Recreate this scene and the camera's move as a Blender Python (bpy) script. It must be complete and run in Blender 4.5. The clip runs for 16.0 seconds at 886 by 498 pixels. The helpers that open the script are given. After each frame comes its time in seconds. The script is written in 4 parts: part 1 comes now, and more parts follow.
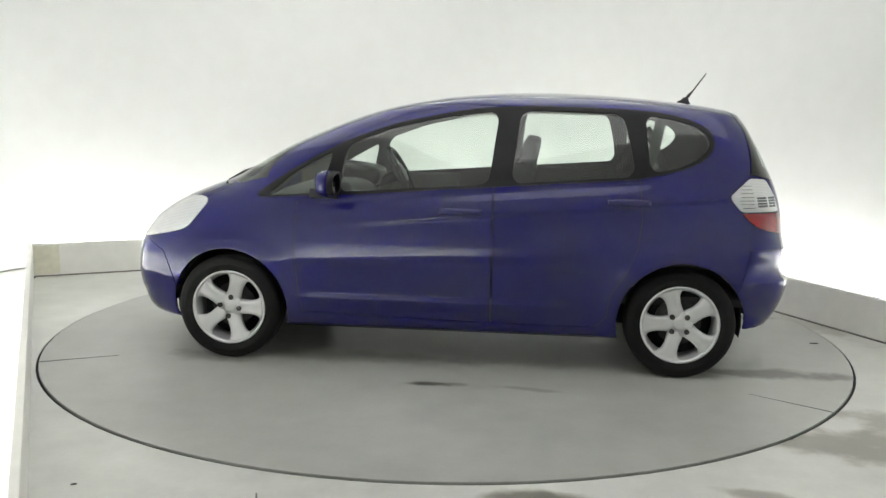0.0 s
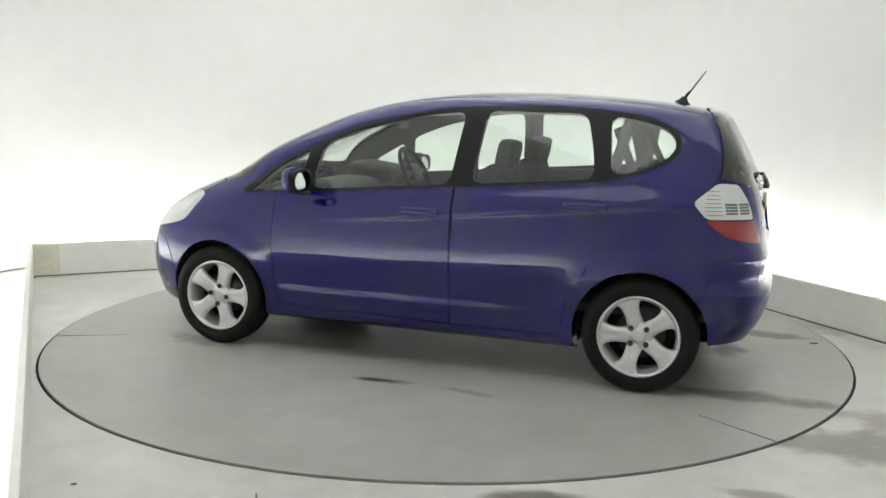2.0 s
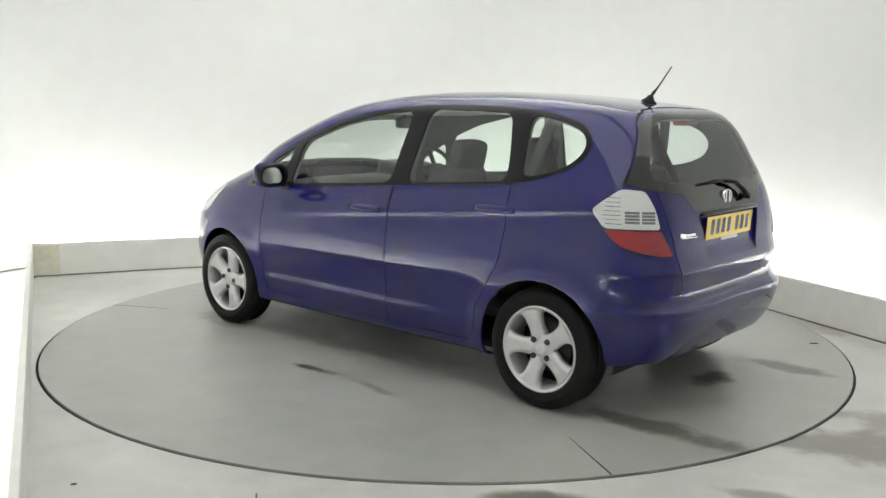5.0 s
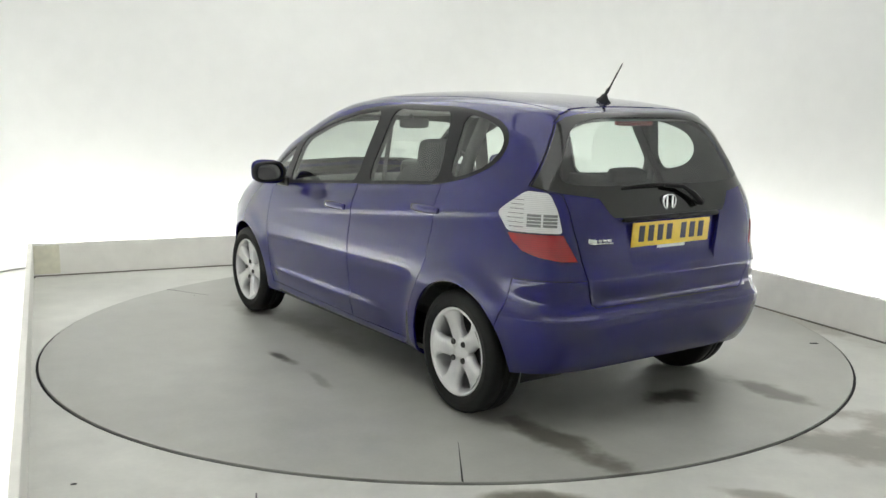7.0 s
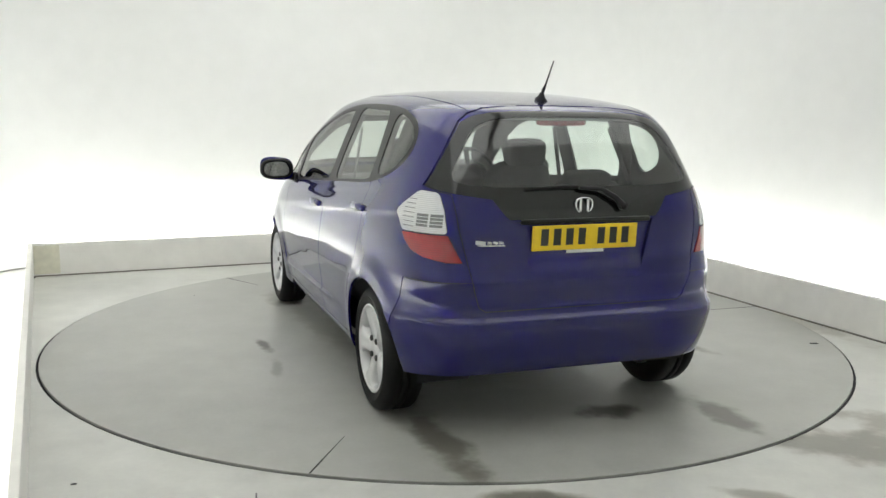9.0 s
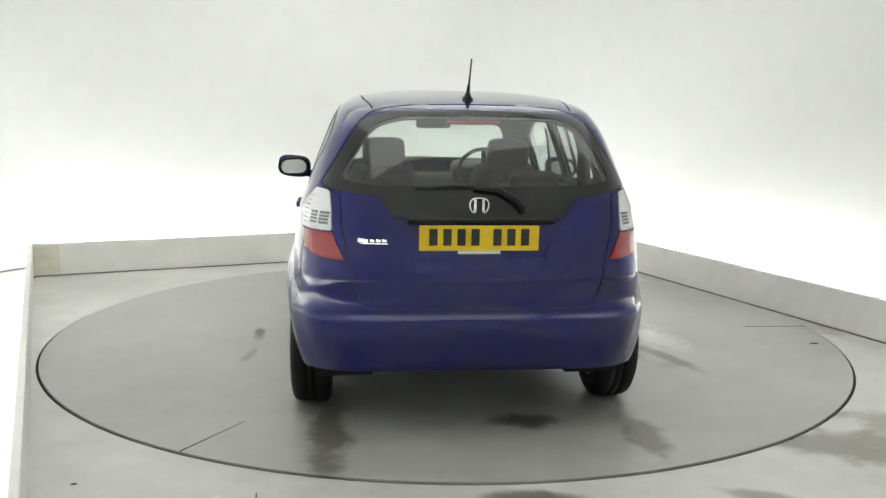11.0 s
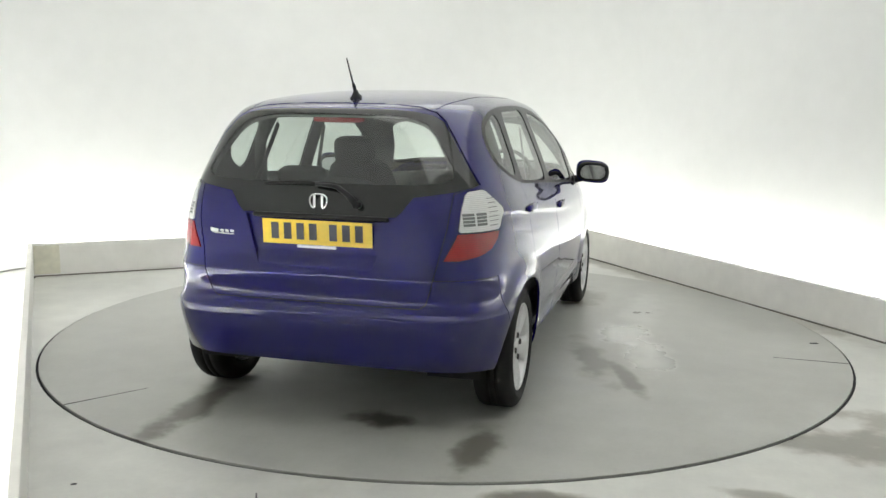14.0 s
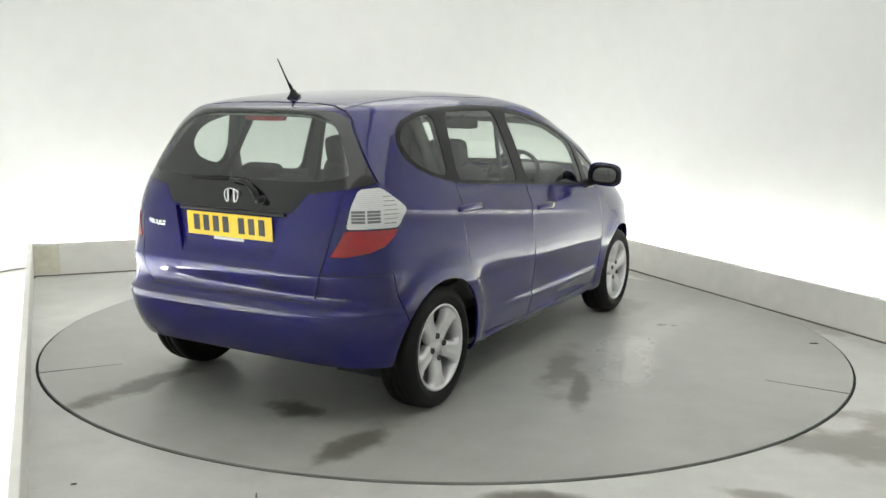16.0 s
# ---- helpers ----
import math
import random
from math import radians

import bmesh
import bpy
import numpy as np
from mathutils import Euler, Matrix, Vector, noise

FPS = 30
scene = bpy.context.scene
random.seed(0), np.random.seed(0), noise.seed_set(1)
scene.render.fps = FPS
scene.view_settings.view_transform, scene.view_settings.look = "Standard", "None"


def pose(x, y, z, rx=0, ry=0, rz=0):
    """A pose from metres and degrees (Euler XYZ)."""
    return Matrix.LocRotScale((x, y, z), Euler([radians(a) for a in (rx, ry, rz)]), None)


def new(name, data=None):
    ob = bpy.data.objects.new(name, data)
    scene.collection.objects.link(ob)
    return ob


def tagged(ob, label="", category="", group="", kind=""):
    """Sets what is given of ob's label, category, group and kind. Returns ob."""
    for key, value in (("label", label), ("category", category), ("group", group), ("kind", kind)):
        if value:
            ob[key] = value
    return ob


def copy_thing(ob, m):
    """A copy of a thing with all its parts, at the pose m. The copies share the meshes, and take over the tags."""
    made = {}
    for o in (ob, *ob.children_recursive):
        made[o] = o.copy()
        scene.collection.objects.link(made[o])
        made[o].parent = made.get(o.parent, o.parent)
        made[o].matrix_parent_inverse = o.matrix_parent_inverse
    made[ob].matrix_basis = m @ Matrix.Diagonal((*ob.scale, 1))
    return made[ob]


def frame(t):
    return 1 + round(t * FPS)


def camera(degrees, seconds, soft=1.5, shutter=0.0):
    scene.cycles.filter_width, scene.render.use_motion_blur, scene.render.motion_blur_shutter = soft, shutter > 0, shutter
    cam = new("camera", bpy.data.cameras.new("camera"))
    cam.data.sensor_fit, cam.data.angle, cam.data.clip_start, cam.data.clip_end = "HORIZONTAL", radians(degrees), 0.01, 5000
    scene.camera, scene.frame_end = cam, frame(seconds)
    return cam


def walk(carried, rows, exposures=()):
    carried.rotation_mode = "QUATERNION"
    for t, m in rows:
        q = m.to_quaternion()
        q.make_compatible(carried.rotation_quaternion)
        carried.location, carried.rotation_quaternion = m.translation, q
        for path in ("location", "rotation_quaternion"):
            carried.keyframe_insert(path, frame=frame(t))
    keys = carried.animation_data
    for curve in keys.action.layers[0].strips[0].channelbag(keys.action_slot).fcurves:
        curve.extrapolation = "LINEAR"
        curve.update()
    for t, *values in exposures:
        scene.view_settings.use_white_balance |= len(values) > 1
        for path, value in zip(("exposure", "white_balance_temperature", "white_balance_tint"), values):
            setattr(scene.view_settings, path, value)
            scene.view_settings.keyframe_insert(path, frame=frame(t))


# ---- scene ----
# ---- the camera: fixed on its stand in the corner of the booth ----
cam = camera(52.3, 16.0, soft=1.5)
EYE = (0.0, -5.75, 1.442)
VIEW = Matrix.Translation(EYE) @ Euler((radians(90 - 9.048), 0, radians(0.252))).to_matrix().to_4x4() @ pose(0, 0, 0, 0, 0, 0.825)
walk(cam, [(0, VIEW), (16, VIEW)], exposures=[(0, 0.0), (16, 0.0)])

# ---- world: a closed booth, so the outside is nearly dark ----
world = bpy.data.worlds.new("world")
scene.world = world
world.use_nodes = True
world.node_tree.nodes["Background"].inputs["Color"].default_value = (0.9, 0.95, 1.0, 1)
world.node_tree.nodes["Background"].inputs["Strength"].default_value = 0.05
TUBE_POWER = 41.0
PANEL_POWER = 0.76


# ---- materials ----
def mat(name, color, rough=0.5, metal=0.0, coat=0.0, scale=8.0, vary=0.12, bump=0.0, fine=60.0, spec=0.5, rough_vary=0.1, coat_ior=1.5):
    """A surface with colour and roughness varied at two scales and a fine relief."""
    m = bpy.data.materials.new(name)
    m.use_nodes = True
    nt = m.node_tree
    b = nt.nodes["Principled BSDF"]
    co = nt.nodes.new("ShaderNodeTexCoord")
    n1 = nt.nodes.new("ShaderNodeTexNoise")
    n2 = nt.nodes.new("ShaderNodeTexNoise")
    n1.inputs["Scale"].default_value, n1.inputs["Detail"].default_value = scale, 6
    n2.inputs["Scale"].default_value, n2.inputs["Detail"].default_value = fine, 4
    nt.links.new(co.outputs["Object"], n1.inputs["Vector"])
    nt.links.new(co.outputs["Object"], n2.inputs["Vector"])
    add = nt.nodes.new("ShaderNodeMath")
    add.operation = "ADD"
    nt.links.new(n1.outputs["Fac"], add.inputs[0])
    nt.links.new(n2.outputs["Fac"], add.inputs[1])
    ramp = nt.nodes.new("ShaderNodeMapRange")
    ramp.inputs["From Min"].default_value, ramp.inputs["From Max"].default_value = 0.6, 1.4
    ramp.inputs["To Min"].default_value, ramp.inputs["To Max"].default_value = 1 - vary, 1 + vary
    nt.links.new(add.outputs[0], ramp.inputs["Value"])
    mul = nt.nodes.new("ShaderNodeVectorMath")
    mul.operation = "SCALE"
    mul.inputs[0].default_value = color
    nt.links.new(ramp.outputs[0], mul.inputs["Scale"])
    nt.links.new(mul.outputs[0], b.inputs["Base Color"])
    rr = nt.nodes.new("ShaderNodeMapRange")
    rr.inputs["From Min"].default_value, rr.inputs["From Max"].default_value = 0.6, 1.4
    rr.inputs["To Min"].default_value, rr.inputs["To Max"].default_value = max(0.02, rough * (1 - rough_vary)), min(1, rough * (1 + rough_vary))
    nt.links.new(add.outputs[0], rr.inputs["Value"])
    nt.links.new(rr.outputs[0], b.inputs["Roughness"])
    b.inputs["Metallic"].default_value = metal
    b.inputs["Specular IOR Level"].default_value = spec
    b.inputs["Coat Weight"].default_value = coat
    b.inputs["Coat Roughness"].default_value = 0.04
    b.inputs["Coat IOR"].default_value = coat_ior
    if bump:
        bp = nt.nodes.new("ShaderNodeBump")
        bp.inputs["Strength"].default_value, bp.inputs["Distance"].default_value = bump, 0.002
        nt.links.new(add.outputs[0], bp.inputs["Height"])
        nt.links.new(bp.outputs[0], b.inputs["Normal"])
    return m


def glow(name, color, power):
    m = bpy.data.materials.new(name)
    m.use_nodes = True
    b = m.node_tree.nodes["Principled BSDF"]
    b.inputs["Base Color"].default_value = (*color, 1)
    b.inputs["Emission Color"].default_value = (*color, 1)
    b.inputs["Emission Strength"].default_value = power
    return m


def pane_glass(name, tint, gloss=1.0):
    """A thin sheet of tinted car glass: see-through, with a clear reflection that Fresnel drives."""
    m = bpy.data.materials.new(name)
    m.use_nodes = True
    nt = m.node_tree
    nt.nodes.remove(nt.nodes["Principled BSDF"])
    out = nt.nodes["Material Output"]
    tr = nt.nodes.new("ShaderNodeBsdfTransparent")
    tr.inputs["Color"].default_value = (*tint, 1)
    gl = nt.nodes.new("ShaderNodeBsdfGlossy")
    gl.inputs["Roughness"].default_value = 0.02
    lw = nt.nodes.new("ShaderNodeLayerWeight")
    lw.inputs["Blend"].default_value = 0.5
    pw = nt.nodes.new("ShaderNodeMath")
    pw.operation = "POWER"
    pw.inputs[1].default_value = 4.5
    nt.links.new(lw.outputs["Facing"], pw.inputs[0])
    fr = nt.nodes.new("ShaderNodeMapRange")
    fr.inputs["To Min"].default_value, fr.inputs["To Max"].default_value = 0.07 * gloss, 0.95
    nt.links.new(pw.outputs[0], fr.inputs["Value"])
    mx = nt.nodes.new("ShaderNodeMixShader")
    nt.links.new(fr.outputs[0], mx.inputs[0])
    nt.links.new(tr.outputs[0], mx.inputs[1])
    nt.links.new(gl.outputs[0], mx.inputs[2])
    nt.links.new(mx.outputs[0], out.inputs["Surface"])
    return m


M_WALL = mat("white_cove_paint", (0.82, 0.83, 0.81), 0.75, scale=0.7, vary=0.03, fine=6)
M_CEIL = mat("white_ceiling_paint", (0.8, 0.8, 0.78), 0.8, scale=0.8, vary=0.03, fine=30)
M_KERB = mat("scuffed_white_board", (0.91, 0.90, 0.85), 0.5, scale=2.5, vary=0.06, fine=9)
M_FOOT_LINE = mat("grey_joint_line", (0.20, 0.19, 0.165), 0.8, scale=3.0, vary=0.5, fine=25)
M_STAIN = mat("yellowed_board", (0.82, 0.80, 0.66), 0.55, scale=6.0, vary=0.12, fine=20)
M_PAINT = mat("indigo_metallic_paint", (0.0046, 0.0030, 0.100), 0.32, metal=0.22, coat=1.0, spec=0.02, scale=2.0, vary=0.03, fine=30, rough_vary=0.02, coat_ior=1.6)
M_TRIM = mat("black_trim_plastic", (0.009, 0.009, 0.010), 0.3, scale=20, vary=0.2, fine=60, spec=0.25)
M_FRIT = mat("black_gloss_frit", (0.008, 0.009, 0.009), 0.06, scale=5, vary=0.1, spec=0.5, coat=0.4)
M_RUBBER = mat("tyre_rubber", (0.009, 0.009, 0.009), 0.6, scale=12, vary=0.35, bump=0.15, fine=60, spec=0.2)
M_SEAL = mat("dark_gap_rubber", (0.006, 0.006, 0.008), 0.8, vary=0.1)
M_ALLOY = mat("silver_alloy_lacquer", (0.72, 0.72, 0.73), 0.32, metal=0.5, coat=0.4, scale=15, vary=0.06, fine=300)
M_DARKMETAL = mat("brake_dark_metal", (0.085, 0.085, 0.083), 0.5, metal=0.6, scale=20, vary=0.3, bump=0.2)
M_CHROME = mat("chrome", (0.8, 0.8, 0.82), 0.08, metal=1.0, vary=0.03)
M_YELLOW = mat("yellow_reflective_plate", (0.80, 0.55, 0.012), 0.35, scale=30, vary=0.04, coat=0.3)
M_BLACKINK = mat("black_plate_ink", (0.02, 0.02, 0.02), 0.4, vary=0.1)


def ribbed_lens(name, color, pale, rib):
    """A moulded lamp lens: fine horizontal ribs under a glossy skin."""
    m = mat(name, color, 0.16, coat=1.0, scale=9, vary=0.15, fine=70)
    nt = m.node_tree
    b = nt.nodes["Principled BSDF"]
    co = next(n for n in nt.nodes if n.type == "TEX_COORD")
    wave = nt.nodes.new("ShaderNodeTexWave")
    wave.bands_direction = "Z"
    wave.inputs["Scale"].default_value, wave.inputs["Distortion"].default_value = rib, 0.15
    nt.links.new(co.outputs["Object"], wave.inputs["Vector"])
    mix = nt.nodes.new("ShaderNodeMix")
    mix.data_type = "RGBA"
    mix.inputs["A"].default_value = (*pale, 1)
    old = b.inputs["Base Color"].links[0].from_socket
    nt.links.new(wave.outputs["Fac"], mix.inputs["Factor"])
    nt.links.new(old, mix.inputs["B"])
    nt.links.new(mix.outputs["Result"], b.inputs["Base Color"])
    bp = nt.nodes.new("ShaderNodeBump")
    bp.inputs["Strength"].default_value, bp.inputs["Distance"].default_value = 0.12, 0.002
    nt.links.new(wave.outputs["Fac"], bp.inputs["Height"])
    nt.links.new(bp.outputs[0], b.inputs["Normal"])
    return m


M_LAMPG = mat("grey_reflector_cell", (0.20, 0.21, 0.21), 0.25, metal=0.3, scale=40, vary=0.3, coat=0.8)
M_LAMPW = ribbed_lens("clear_ribbed_lamp_lens", (0.56, 0.57, 0.58), (0.74, 0.75, 0.75), 40.0)
M_RED = ribbed_lens("red_lamp_lens", (0.23, 0.0015, 0.006), (0.31, 0.003, 0.008), 34.0)
M_SEAT = mat("dark_grey_seat_cloth", (0.05, 0.052, 0.055), 0.9, scale=30, vary=0.2, bump=0.1, fine=80)
M_LINER = mat("grey_cabin_lining", (0.075, 0.075, 0.073), 0.85, scale=10, vary=0.12, bump=0.05, fine=60)
M_HEAD = mat("pale_headlining", (0.42, 0.42, 0.40), 0.9, scale=10, vary=0.06, fine=60)
M_GLASS = pane_glass("greenish_side_glass", (0.88, 0.94, 0.90), 1.6)
M_REARGLASS = pane_glass("tinted_rear_glass", (0.80, 0.86, 0.83), 1.7)
M_TUBE = glow("glowing_tube", (0.995, 1.0, 0.985), TUBE_POWER)
M_PANEL = glow("glowing_diffuser", (0.995, 1.0, 0.985), PANEL_POWER)


def floor_paint(name, base, spots, wet):
    """Grey painted floor: cloudy wear, fine grit, dark smears and streaks, and glossy wet patches with reflected light
    painted in, at given places (x, y, radius x, radius y, turn).
    """
    m = bpy.data.materials.new(name)
    m.use_nodes = True
    nt = m.node_tree
    N, L = nt.nodes.new, nt.links.new
    b = nt.nodes["Principled BSDF"]
    co = N("ShaderNodeTexCoord")
    big, mid, grit = N("ShaderNodeTexNoise"), N("ShaderNodeTexNoise"), N("ShaderNodeTexNoise")
    for n, s, dt in ((big, 0.9, 5), (mid, 5, 6), (grit, 45, 3)):
        n.inputs["Scale"].default_value, n.inputs["Detail"].default_value = s, dt
        L(co.outputs["Object"], n.inputs["Vector"])

    def math_node(op, a, c, clamp=False):
        n = N("ShaderNodeMath")
        n.operation, n.use_clamp = op, clamp
        for i, value in enumerate((a, c)):
            if isinstance(value, (int, float)):
                n.inputs[i].default_value = value
            else:
                L(value, n.inputs[i])
        return n.outputs[0]

    def patch(places, edge):
        total = None
        warp = N("ShaderNodeTexNoise")
        warp.inputs["Scale"].default_value, warp.inputs["Detail"].default_value = 6, 5
        L(co.outputs["Object"], warp.inputs["Vector"])
        for x, y, rx, ry, turn, force in places:
            mp = N("ShaderNodeMapping")
            mp.vector_type = "TEXTURE"
            mp.inputs["Location"].default_value = (x, y, 0)
            mp.inputs["Rotation"].default_value = (0, 0, radians(turn))
            mp.inputs["Scale"].default_value = (rx, ry, 1)
            L(co.outputs["Object"], mp.inputs["Vector"])
            ln = N("ShaderNodeVectorMath")
            ln.operation = "LENGTH"
            L(mp.outputs[0], ln.inputs[0])
            warped = math_node("ADD", ln.outputs["Value"], math_node("MULTIPLY", math_node("SUBTRACT", warp.outputs["Fac"], 0.5), 2.2))
            mr = N("ShaderNodeMapRange")
            mr.interpolation_type = "SMOOTHSTEP"
            mr.inputs["From Min"].default_value, mr.inputs["From Max"].default_value = 1.0 + edge, 1.0 - edge
            mr.inputs["To Min"].default_value, mr.inputs["To Max"].default_value = 0, force
            L(warped, mr.inputs["Value"])
            total = mr.outputs[0] if total is None else math_node("MAXIMUM", total, mr.outputs[0])
        return total if total is not None else math_node("ADD", 0, 0)

    dark, sheen = patch(spots, 0.5), patch(wet, 0.55)
    tone = math_node("ADD", math_node("MULTIPLY", big.outputs["Fac"], 0.62), math_node("ADD", math_node("MULTIPLY", mid.outputs["Fac"], 0.34), math_node("MULTIPLY", grit.outputs["Fac"], 0.10)))
    tone = math_node("ADD", tone, 0.46)
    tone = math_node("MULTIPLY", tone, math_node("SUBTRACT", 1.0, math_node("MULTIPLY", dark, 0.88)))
    # lighter colour on the wet patches stands in for the bright wall's reflection
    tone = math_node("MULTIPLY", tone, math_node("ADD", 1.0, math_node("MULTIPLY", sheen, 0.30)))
    sc = N("ShaderNodeVectorMath")
    sc.operation = "SCALE"
    sc.inputs[0].default_value = base
    L(tone, sc.inputs["Scale"])
    tint = N("ShaderNodeMix")
    tint.data_type = "RGBA"
    tint.blend_type = "MULTIPLY"
    tint.inputs["B"].default_value = (1.0, 0.93, 0.82, 1)
    L(dark, tint.inputs["Factor"])
    L(sc.outputs[0], tint.inputs["A"])
    L(tint.outputs["Result"], b.inputs["Base Color"])
    ro = math_node("ADD", 0.22, math_node("MULTIPLY", mid.outputs["Fac"], 0.16))
    ro = math_node("ADD", ro, math_node("MULTIPLY", big.outputs["Fac"], 0.14))
    ro = math_node("MULTIPLY", ro, math_node("SUBTRACT", 1.0, math_node("MULTIPLY", sheen, 0.5)))
    L(ro, b.inputs["Roughness"])
    bp = N("ShaderNodeBump")
    bp.inputs["Strength"].default_value, bp.inputs["Distance"].default_value = 0.04, 0.003
    L(mid.outputs["Fac"], bp.inputs["Height"])
    L(bp.outputs[0], b.inputs["Normal"])
    return m


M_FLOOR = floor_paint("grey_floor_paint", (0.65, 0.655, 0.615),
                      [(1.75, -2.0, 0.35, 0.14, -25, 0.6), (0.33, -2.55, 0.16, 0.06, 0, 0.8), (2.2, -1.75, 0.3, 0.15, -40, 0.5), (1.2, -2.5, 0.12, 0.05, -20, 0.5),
                       # the ones turned 24.2 degrees are long darker streaks parallel to the kerbs
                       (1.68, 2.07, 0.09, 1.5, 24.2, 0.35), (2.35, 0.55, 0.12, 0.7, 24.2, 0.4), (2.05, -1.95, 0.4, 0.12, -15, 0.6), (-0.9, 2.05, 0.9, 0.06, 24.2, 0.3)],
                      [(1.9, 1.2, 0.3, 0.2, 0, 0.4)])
M_TABLE = floor_paint("grey_turntable_paint", (0.425, 0.43, 0.40),
                      [(-1.93, 0.72, 0.36, 0.085, 0, 0.75), (-1.76, -0.17, 0.085, 0.13, 0, 0.95), (-1.98, -0.69, 0.26, 0.075, 0, 0.7), (-0.06, 1.19, 0.12, 0.035, 5, 0.95),
                       (-1.45, 0.74, 0.3, 0.1, 0, 0.35), (-0.72, -1.22, 0.28, 0.05, 20, 0.6), (-0.45, -1.0, 0.42, 0.09, 15, 0.5), (1.2, 0.85, 0.3, 0.1, 0, 0.4),
                       (0.49, 0.75, 0.6, 0.10, 0, 0.3), (-0.55, 1.2, 0.14, 0.03, -8, 0.4), (1.29, -0.75, 0.3, 0.12, 0, 0.4)],
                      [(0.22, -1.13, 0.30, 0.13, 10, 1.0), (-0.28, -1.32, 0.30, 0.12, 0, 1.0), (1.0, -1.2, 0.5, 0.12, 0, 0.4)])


# ---- building helpers ----
def shape(name, bm, material, parent=None, label="", smooth=True):
    """Links a bmesh as one mesh object, under a thing or a part."""
    me = bpy.data.meshes.new(name)
    bm.to_mesh(me)
    bm.free()
    if smooth:
        me.shade_smooth()
    for m in material if isinstance(material, (list, tuple)) else (material,):
        me.materials.append(m)
    ob = new(name, me)
    if parent:
        ob.parent = parent
    if label:
        tagged(ob, label)
    return ob


part = shape


def box(bm, size, at, bevel=0.0, turn=None, segments=2):
    """Adds a bevelled box to bm."""
    tmp = bmesh.new()
    bmesh.ops.create_cube(tmp, size=1)
    for v in tmp.verts:
        v.co = Vector((v.co.x * size[0], v.co.y * size[1], v.co.z * size[2]))
    if bevel:
        bmesh.ops.bevel(tmp, geom=tmp.edges[:], offset=bevel, segments=segments, affect="EDGES", profile=0.5)
    m = Matrix.Translation(at) @ (turn if turn is not None else Matrix())
    merge_in(bm, tmp, m)


def merge_in(bm, tmp, m=None):
    """Moves all of tmp into bm."""
    if m is not None:
        bmesh.ops.transform(tmp, matrix=m, verts=tmp.verts)
    me = bpy.data.meshes.new("tmp")
    tmp.to_mesh(me)
    tmp.free()
    bm.from_mesh(me)
    bpy.data.meshes.remove(me)


def lathe(profile, steps=48, close=False):
    """A bmesh turned from (radius, height) pairs about the z axis."""
    bm = bmesh.new()
    rings = [[bm.verts.new((r * math.cos(math.tau * i / steps), r * math.sin(math.tau * i / steps), h)) for i in range(steps)] for r, h in profile]
    pairs = list(zip(rings, rings[1:])) + ([(rings[-1], rings[0])] if close else [])
    for a, b in pairs:
        for i in range(steps):
            bm.faces.new((a[i], a[(i + 1) % steps], b[(i + 1) % steps], b[i]))
    bmesh.ops.remove_doubles(bm, verts=bm.verts, dist=1e-6)
    bmesh.ops.recalc_face_normals(bm, faces=bm.faces)
    return bm


def rod(bm, points, radii, steps=10):
    """A round rod along points, with a radius at each."""
    prev = None
    for i, p in enumerate(points):
        p = Vector(p)
        d = (Vector(points[min(i + 1, len(points) - 1)]) - Vector(points[max(i - 1, 0)])).normalized()
        side = d.orthogonal().normalized()
        up = d.cross(side)
        ring = [bm.verts.new(p + radii[i] * (math.cos(math.tau * k / steps) * side + math.sin(math.tau * k / steps) * up)) for k in range(steps)]
        if prev:
            best = min(range(steps), key=lambda s: sum((prev[k].co - ring[(k + s) % steps].co).length for k in range(steps)))
            ring = ring[best:] + ring[:best]
            for k in range(steps):
                bm.faces.new((prev[k], prev[(k + 1) % steps], ring[(k + 1) % steps], ring[k]))
        else:
            bm.faces.new(ring[::-1])
        prev = ring
    bm.faces.new(prev)


# ---- the booth: kerbs, light troughs, cove wall, floor, turntable ----
TURN = Matrix.Rotation(radians(24.2), 4, "Z")      # the booth stands askew to the camera
P0, P1, Q0, Q1 = -2.472, 2.462, -6.3, 2.818         # inner faces of the kerbs, in the booth's own axes
KERB_H, KERB_T = 0.265, 0.035
TABLE_R = 2.436
FLOOR_Z = -0.007                                    # the fixed floor lies a little below the turntable


def put(ob):
    ob.matrix_world = TURN
    return ob


def rounded_loop(a0, a1, b0, b1, r, n=14):
    pts = []
    for cx, cy, s in ((a1 - r, b1 - r, 0), (a0 + r, b1 - r, 90), (a0 + r, b0 + r, 180), (a1 - r, b0 + r, 270)):
        pts += [(cx + r * math.cos(radians(s + 90 * i / n)), cy + r * math.sin(radians(s + 90 * i / n))) for i in range(n + 1)]
    return pts


